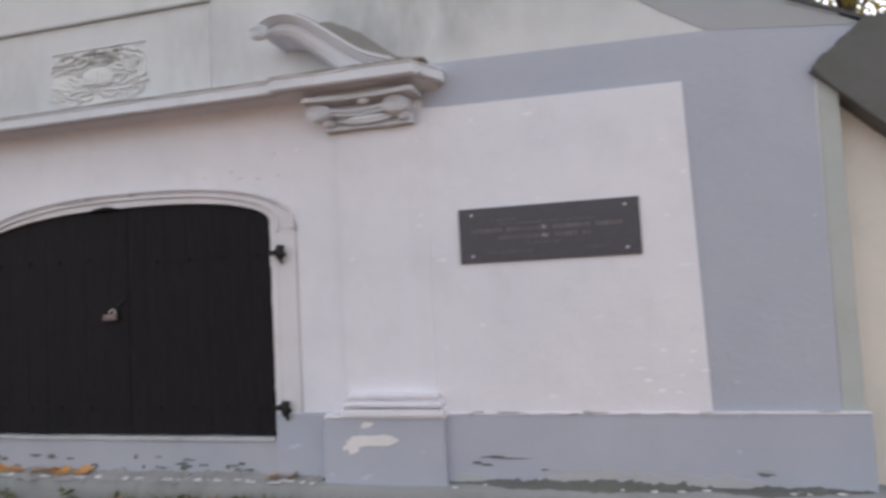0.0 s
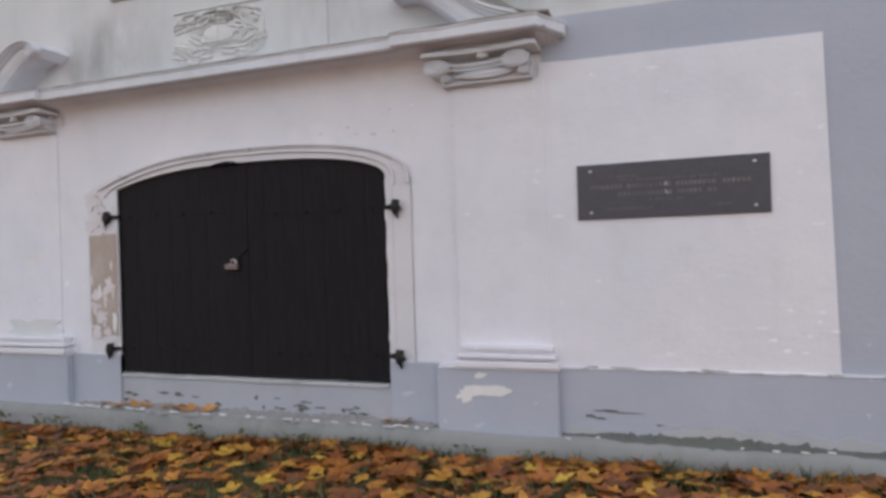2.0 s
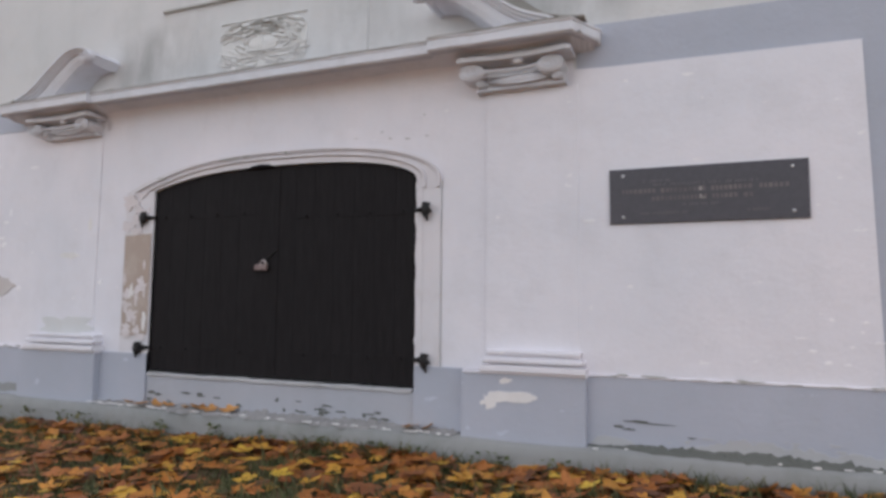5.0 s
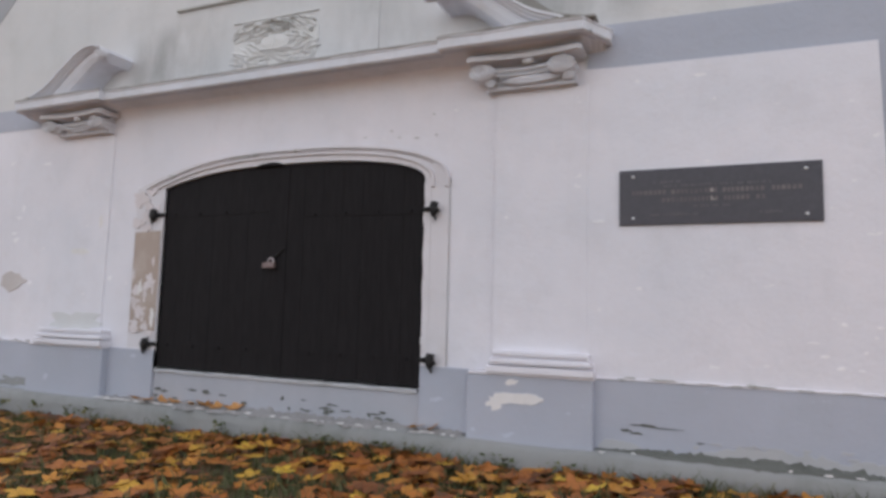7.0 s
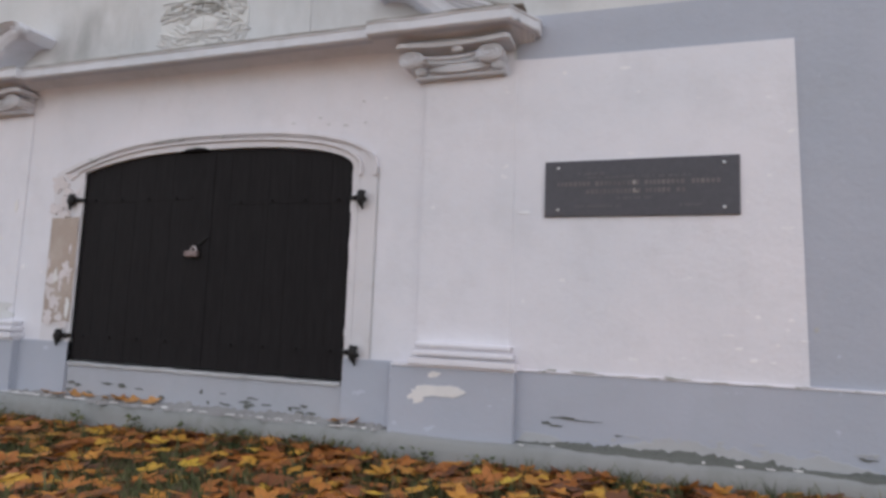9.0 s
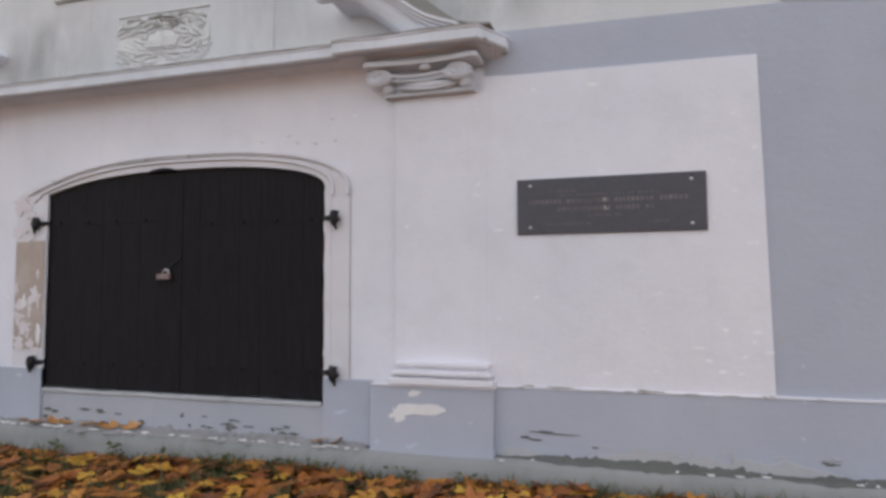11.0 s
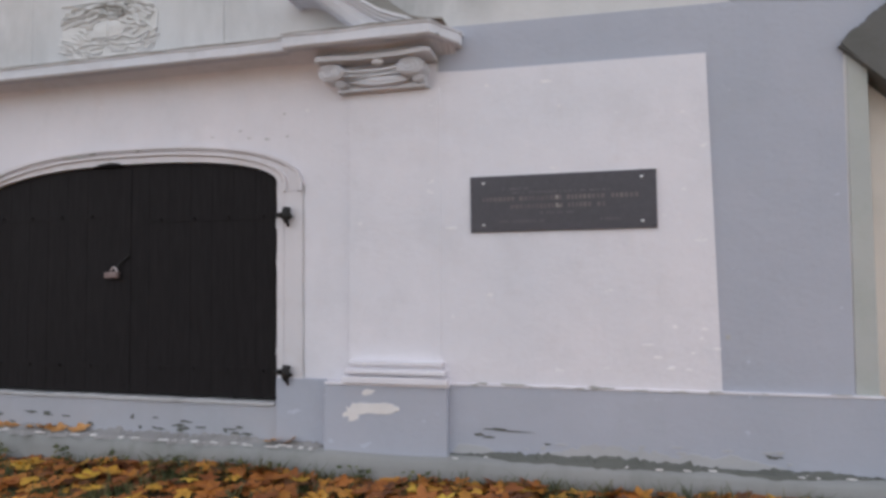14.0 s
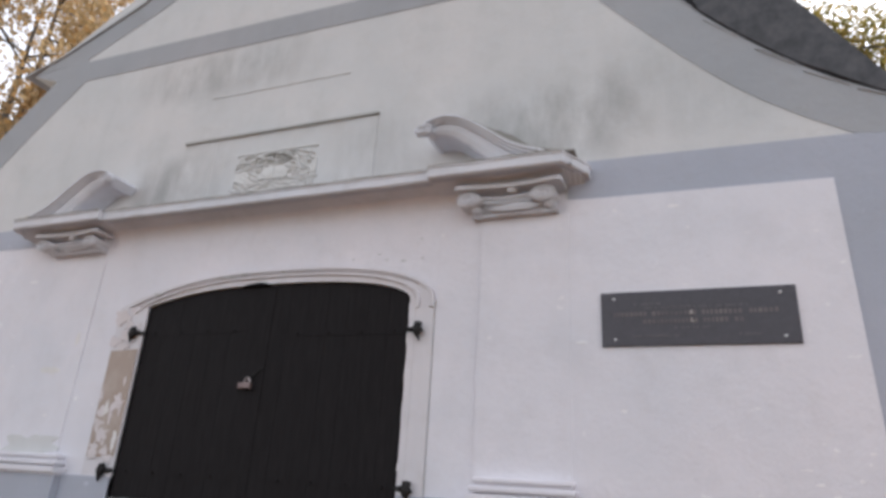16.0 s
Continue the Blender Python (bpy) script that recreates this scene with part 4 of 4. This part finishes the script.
part("rubble_line", fillet(2.48, CORNER, -0.035, 0.027, 0.075, 3.0), RUBBLE, wear, "dark exposed rubble where the plinth render broke off")
part("mortar_line", fillet(-2.0, -1.28, -0.03, 0.02, 0.06, 8.0), MORTAR, wear)
part("mortar_line", fillet(-1.28, 1.25, -0.008, 0.034, 0.135, 9.0), MORTAR, wear, "crumbled grey mortar on the ledge under the door")
part("mortar_line", fillet(1.25, 1.61, -0.03, 0.025, 0.08, 12.0), MORTAR, wear)
bm = bmesh.new()
for x, z, rx, rz in ((2.80, 0.385, 0.075, 0.006), (2.90, 0.376, 0.09, 0.003), (2.67, 0.345, 0.030, 0.009), (2.735, 0.333, 0.045, 0.006), (3.1, 0.31, 0.02, 0.005), (4.36, 0.30, 0.045, 0.008)):
    blob(x, z, rx, rz, -0.039, -0.03, x, 22, 0.5, bm)
for i in range(26):
    blob(random.uniform(-1.27, 1.24), FOOT_Z + random.uniform(0.04, 0.13), random.uniform(0.012, 0.05), random.uniform(0.005, 0.013), -0.012 if i % 9 else -0.014, -0.006, i * 2.1, 14, 0.5, bm)
part("plinth_chip", bm, RUBBLE, wear)
bm = bmesh.new()
for x0, x1, z0, tall, seed in ((3.02, 4.42, 0.242, 0.052, 2.0), (2.50, 2.78, 0.236, 0.030, 6.0)):
    n = int((x1 - x0) / 0.012)
    rows = []
    for i in range(n + 1):
        x = x0 + (x1 - x0) * i / n
        t = min(1.0, 5 * i / n, 5 * (n - i) / n)
        top = z0 + t * tall * max(0.15, 1 + 1.1 * noise.noise((x * 2.2, seed, 0)) + 0.6 * noise.noise((x * 9, seed, 1)) + 0.5 * noise.noise((x * 31, seed, 2)))
        rows.append([bm.verts.new((x, y, z)) for y, z in ((-0.034, top + 0.002), (-0.0385, top), (-0.0385, z0 - 0.02), (-0.034, z0 - 0.02))])
    for p, q in zip(rows, rows[1:]):
        for k in range(3):
            bm.faces.new((p[k], q[k], q[k + 1], p[k + 1]))
for k in range(26):
    blob(random.uniform(2.9, 4.5), random.uniform(0.26, 0.33), random.uniform(0.008, 0.04), random.uniform(0.004, 0.010), -0.0385, -0.034, k * 2.7, 14, 0.6, bm)
part("bare_patch", bm, BEIGE, wear, "pale beige plaster bared above the rubble")
bm = bmesh.new()
for i in range(34):
    x = random.choice((random.uniform(2.45, 4.8), random.uniform(2.45, 3.4), random.uniform(-3.9, -2.86)))
    blob(x, PLINTH_Z + random.uniform(0.002, 0.022), random.uniform(0.012, 0.05), random.uniform(0.003, 0.006), -0.0445, -0.03, i * 1.9 + 3, 12, 0.5, bm)
part("edge_chip", bm, STAIN, wear)
bm = blob(-3.02, 0.268, 0.20, 0.040, -0.0385, -0.03, 7.7, 40, 0.45)
blob(-2.93, 0.300, 0.07, 0.025, -0.0375, -0.03, 3.1, 30, 0.5, bm)
part("broken_render", bm, CONCRETE, wear, "dark grey broken render at the foot of the plinth")
bm = bmesh.new()
for i in range(124):
    x = random.uniform(-1.9, 1.6) if i < 105 else random.uniform(2.5, 4.8)
    own = bmesh.new()
    bmesh.ops.create_icosphere(own, subdivisions=2, radius=1)
    for v in own.verts:
        v.co *= 1 + 0.8 * noise.noise(v.co * 1.6 + Vector((i * 3.1, 0, 0)))
    s = Vector((random.uniform(0.008, 0.05) * (1 if i < 105 else 0.6), random.uniform(0.006, 0.02) * (1 if i < 105 else 0.6), random.uniform(0.002, 0.006)))
    at = Vector((x, random.uniform(-0.138, -0.06), FOOT_Z + 0.004))
    for v in own.verts:
        v.co = Vector((v.co.x * s.x, v.co.y * s.y, v.co.z * s.z)) + at
    merge(bm, own)
part("plaster_crumb", bm, PATCH, wear, "pale plaster crumbs lying on the footing")

# ---- house behind the front ----
house = thing("house", "plain rendered house body behind the gable front", "house", kind="structure")
part("side_wall", box(CORNER - 0.55, CORNER - 0.05, 0.55, 9.0, -0.3, 2.75), CREAM, house)
part("side_wall", box(LEFT_END + 0.05, LEFT_END + 0.55, 0.55, 9.0, -0.3, 2.75), CREAM, house)
part("back_wall", prism([(LEFT_END, -0.3), (CORNER, -0.3), (CORNER, 2.7), (PEAK[0], 7.0), (LEFT_END, 2.7)], 8.6, 9.0), CREAM, house)
roof = thing("roof", "dark grey tiled roof with a ragged verge", "roof", kind="structure")
bm = bmesh.new()
top = [(5.13, 2.905), (4.72, 3.10), (4.45, 3.39), (4.06, 4.02), (3.70, 4.56), (3.41, 5.0), (3.0, 5.45), (PEAK[0], PEAK[1] + 0.3)]
low = [(5.11, 2.89), (4.70, 3.08), (4.41, 3.255), (3.94, 3.59), (3.65, 3.87), (3.41, 4.13), (3.12, 4.97), (PEAK[0], PEAK[1] + 0.02)]
ribbon(top, low, -0.02, 9.0, bm)
part("roof_slope", bm, TILE, roof)
bm = bmesh.new()
ltop = [(-5.2, 2.3), (-4.3, 2.9), (-3.3, 3.9), (-2.9, 4.4), (PEAK[0], PEAK[1] - 0.2)]
llow = [(-5.2, 2.1), (-4.3, 2.7), (-3.3, 3.7), (-2.9, 4.2), (PEAK[0], PEAK[1] - 0.4)]
ribbon(ltop, llow, 0.56, 9.0, bm)
part("roof_slope", bm, TILE, roof)
ribs = [(-4.06, 5.04), (-3.5, 5.20), (-2.4, 5.70), (-1.3, 6.45), (PEAK[0], PEAK[1] + 0.05)]
part("coping", ribbon([(x, z + 0.025) for x, z in ribs], ribs, -0.025, 0.6), GREYBAND, roof, "grey coping of the upper gable")
for i in range(7):
    k = 3 + i * (len(R_OUT) - 8) / 7
    (xa, za), (xb, zb) = R_OUT[int(k)], R_OUT[int(k) + 1]
    f = k - int(k)
    x, z = xa + (xb - xa) * f, za + (zb - za) * f
    slope = math.degrees(math.atan2(zb - za, xb - xa)) % 180
    ob = part("verge_tile", box(-0.15, 0.15, -0.012 - 0.01 * random.random(), 0.35, 0.004, 0.017, 0.005), GREYBAND, roof)
    ob.matrix_local = Matrix.Translation((x, 0, z - 0.01 + 0.015 * random.random())) @ Matrix.Rotation(-radians(slope + 4), 4, "Y")

# ---- annex beside the corner ----
annex = thing("annex", "cream rendered annex with a dark mossy tiled eave", "annex", kind="structure")
part("annex_wall", box(CORNER + 0.005, 9.0, 0.125, 0.5, -0.3, 2.6), CREAM, annex)
bm = bmesh.new()
prof = []
for i in range(13):
    prof.append((4.79 + 0.024 * i, 2.640 + 0.020 * i + 0.036 * abs(math.sin(i * 0.72))))
eave = [(4.775, 2.63)] + prof + [(5.5, 2.95), (6.6, 3.0), (6.6, 1.0), (5.14, 2.27), (4.90, 2.51)]
prism(eave, -0.05, 0.12, bm, 0.012)
part("annex_eave", bm, MOSS_TILE, annex, "dark tiled eave with rounded tile ends")

# ---- ground ----
bm = bmesh.new()
xs = [-400, -60, -20] + [-9 + 0.3 * i for i in range(61)] + [20, 60, 400]
ys = [-400, -60, -20, -9] + [-6 + 0.25 * i for i in range(25)] + [0.25, 12, 40, 120, 600]


def ground_z(x, y):
    if abs(x) > 10 or y < -7 or y > 0.3:
        return -0.02
    return 0.02 + 0.03 * noise.noise((x * 0.8, y * 0.8, 0)) + 0.015 * noise.noise((x * 3, y * 3, 0)) + 0.02 * max(0, x - 1) / 3 - 0.045 * max(0.0, min(1.0, (0.8 - x) / 3))


grid = [[bm.verts.new((x, y, ground_z(x, y))) for x in xs] for y in ys]
for a, b in zip(grid, grid[1:]):
    for k in range(len(xs) - 1):
        bm.faces.new((a[k], a[k + 1], b[k + 1], b[k]))
tagged(link("ground", bm, SOIL, smooth=True), "dark soil and thin turf under fallen leaves", "ground", kind="structure")

rng = np.random.default_rng(4)


def maple_shape(size):
    """A five-lobed leaf, as a fan round its stalk end."""
    pts = []
    lobes = [(-125, 0.55), (-68, 0.85), (0, 1.0), (68, 0.85), (125, 0.55)]
    for i, (a, r) in enumerate(lobes):
        for da, k in ((-19, 0.70), (0, 0.96), (19, 0.70)):
            q = radians(a + da + 90)
            pts.append((size * r * k * math.cos(q), size * r * k * math.sin(q)))
        if i < 4:
            q = radians((a + lobes[i + 1][0]) / 2 + 90)
            pts.append((size * 0.45 * math.cos(q), size * 0.45 * math.sin(q)))
    return pts


def add_leaf(verts, faces, place, size, yaw, tilt, lean, curl):
    base = len(verts)
    m = Euler((tilt, lean, yaw)).to_matrix()
    centre = Vector(place)
    verts.append(tuple(centre + m @ Vector((0, 0, -0.1 * curl * size))))
    shape = maple_shape(size)
    for x, y in shape:
        r2 = (x * x + y * y) / (size * size)
        verts.append(tuple(centre + m @ Vector((x, y, curl * size * r2 * 0.5))))
    n = len(shape)
    for i in range(n - 1):
        faces.append((base, base + 1 + i, base + 2 + i))
    faces.append((base, base + n, base + 1))


def stuff(name, verts, faces, mat, label, category):
    me = bpy.data.meshes.new(name)
    me.from_pydata(verts, [], faces)
    me.materials.append(mat)
    return tagged(new(name, me), label, category, kind="stuff")


verts, faces = [], []
for i in range(15000):
    x, y = rng.uniform(-8.0, 8.5), -0.18 - 9.5 * rng.random() ** 1.95
    if noise.noise((x * 2.6, y * 3.4, 9)) > 0.16 and rng.random() < 0.6:
        continue
    add_leaf(verts, faces, (x, y, ground_z(x, y) + rng.uniform(0.012, 0.07)), rng.uniform(0.05, 0.115), rng.uniform(0, 6.28), rng.normal(0, 0.20), rng.normal(0, 0.17), rng.uniform(-0.5, 0.6))
stuff("fallen_leaves", verts, faces, FALLEN, "thick carpet of orange, yellow and brown fallen maple leaves", "fallen leaves")

verts, faces = [], []
for i in range(46000):
    x, y = rng.uniform(-7, 7.5), -0.165 - 4.5 * rng.random() ** 1.4
    clump = noise.noise((x * 2.6, y * 3.4, 9))
    if clump < rng.uniform(-0.16, 0.08) - (0.12 if y > -0.26 else 0):
        continue
    h, w, a = rng.uniform(0.05, 0.13) * (1.2 if y > -0.26 else 1), rng.uniform(0.003, 0.006), rng.uniform(0, 6.28)
    bend = Vector((rng.normal(0, 0.4), rng.normal(0, 0.4), 1)) * h
    p = Vector((x, y, ground_z(x, y)))
    s = Vector((math.cos(a), math.sin(a), 0)) * w
    b = len(verts)
    verts += [tuple(p - s), tuple(p + s), tuple(p + bend * 0.6 + s * 0.7), tuple(p + bend * 0.6 - s * 0.7), tuple(p + bend + Vector((bend.x, bend.y, 0)) * 0.4)]
    faces += [(b, b + 1, b + 2, b + 3), (b + 3, b + 2, b + 4)]
stuff("grass", verts, faces, GRASS, "short dull green grass between the leaves", "grass")

# weeds against the footing
verts, faces = [], []
for x in (-2.9, -2.45, -2.0, -1.75, -0.9, -0.35, 0.1, 0.55, 1.05, 1.35, 1.9, 2.35):
    for k in range(16):
        add_leaf(verts, faces, (x + rng.normal(0, 0.05), -0.20 - 0.05 * rng.random(), 0.06 + 0.09 * rng.random()), rng.uniform(0.018, 0.035), rng.uniform(0, 6.28), rng.normal(0.4, 0.4), rng.normal(0, 0.4), 0.3)
stuff("weeds", verts, faces, GRASS, "small dark green weeds growing against the footing", "weeds")

# the large bright leaves on top of the carpet
shapes = []
for k in range(8):
    verts, faces = [], []
    add_leaf(verts, faces, (0, 0, 0), 0.082 + 0.006 * k, 0.0, rng.normal(0, 0.08), rng.normal(0, 0.08), rng.uniform(-0.2, 0.5))
    me = bpy.data.meshes.new("fallen_leaf")
    me.from_pydata(verts, [], faces)
    me.materials.append(SINGLE)
    shapes.append(me)
for i in range(185):
    x, y = rng.uniform(-4.2, 4.6), -0.24 - 1.9 * rng.random() ** 1.3
    ob = new("fallen_leaf", shapes[i % 8])
    ob.location = (x, y, ground_z(x, y) + 0.06 + 0.02 * rng.random())
    ob.rotation_euler = (rng.normal(0, 0.12), rng.normal(0, 0.12), rng.uniform(0, 6.28))
    tagged(ob, "large yellow or orange maple leaf lying on the leaf carpet", "leaf", "large leaves on the ground")

# single leaves lying on the footing ledge
for i, x in enumerate((-1.42, -1.25, -1.12, -0.98, -0.78, -0.62, -0.50, -0.34, 1.22, 1.36)):
    verts, faces = [], []
    add_leaf(verts, faces, (0, 0, 0), 0.095 + 0.03 * rng.random(), rng.uniform(0, 6.28), rng.normal(0, 0.2), rng.normal(0, 0.2), 0.5)
    me = bpy.data.meshes.new("fallen_leaf")
    me.from_pydata(verts, [], faces)
    me.materials.append(LEDGE_LEAF)
    ob = new("fallen_leaf", me)
    ob.location = (x, -0.085 + 0.03 * rng.random(), FOOT_Z + 0.024)
    tagged(ob, "dry orange leaf lying on the footing ledge", "leaf", "leaves on the ledge")


# ---- trees behind the house ----
def tree(x, y, height, spread, seed, leaves, limbs, leaf_size, mat):
    r = random.Random(seed)
    t = thing("tree", "tall autumn tree with thinning yellow and brown leaves", "tree", "trees behind the house", "", (x, y, 0))
    bm = bmesh.new()
    tube([(0, 0, -0.2), (0.1, 0, height * 0.3), (-0.1, 0.1, height * 0.6), (0, 0, height * 0.92)], [0.30, 0.22, 0.13, 0.03], bm, 12)
    part("trunk", bm, BARK, t, "", True)
    tips = []
    for i in range(limbs):
        a, z = r.uniform(0, 6.28), height * r.uniform(0.25, 0.85)
        ln = spread * r.uniform(0.55, 1.0) * (1.15 - 0.6 * z / height)
        p1 = Vector((0.5 * ln * math.cos(a), 0.5 * ln * math.sin(a), z + 0.25 * ln))
        p2 = Vector((ln * math.cos(a + 0.2), ln * math.sin(a + 0.2), z + 0.4 * ln))
        part("limb", tube([(0, 0, z), p1, p2], [0.05, 0.026, 0.008], None, 7), BARK, t, "", True)
        for k in range(5):
            q = p1.lerp(p2, r.random())
            e = q + Vector((r.uniform(-1, 1), r.uniform(-1, 1), r.uniform(-0.3, 0.9))) * spread * 0.3
            tips += [q, e, q.lerp(e, 0.5)]
    verts, faces = [], []
    g = np.random.default_rng(seed)
    for i in range(leaves):
        c = tips[int(g.integers(len(tips)))]
        p = c + Vector(g.normal(0, spread * 0.10, 3))
        add_leaf(verts, faces, p, g.uniform(0.55, 1.2) * leaf_size, g.uniform(0, 6.28), g.normal(0, 0.8), g.normal(0, 0.8), 0.3)
    me = bpy.data.meshes.new("crown")
    me.from_pydata(verts, [], faces)
    me.materials.append(mat)
    ob = new("crown", me)
    ob.parent = t


tree(-18.5, 8.0, 19.0, 6.5, 1, 19000, 10, 0.14, TAN_CROWN)
tree(-21.0, 10.0, 23.0, 7.5, 2, 14000, 10, 0.14, TAN_CROWN)
tree(-9.0, 13.0, 18.0, 5.5, 6, 9000, 12, 0.12, TAN_CROWN)
tree(9.2, 11.5, 17.0, 5.5, 3, 45000, 16, 0.095, CROWN)
tree(13.5, 14.0, 19.0, 6.5, 4, 20000, 18, 0.09, CROWN)
tree(5.5, 15.0, 17.0, 5.0, 5, 12000, 18, 0.09, CROWN)
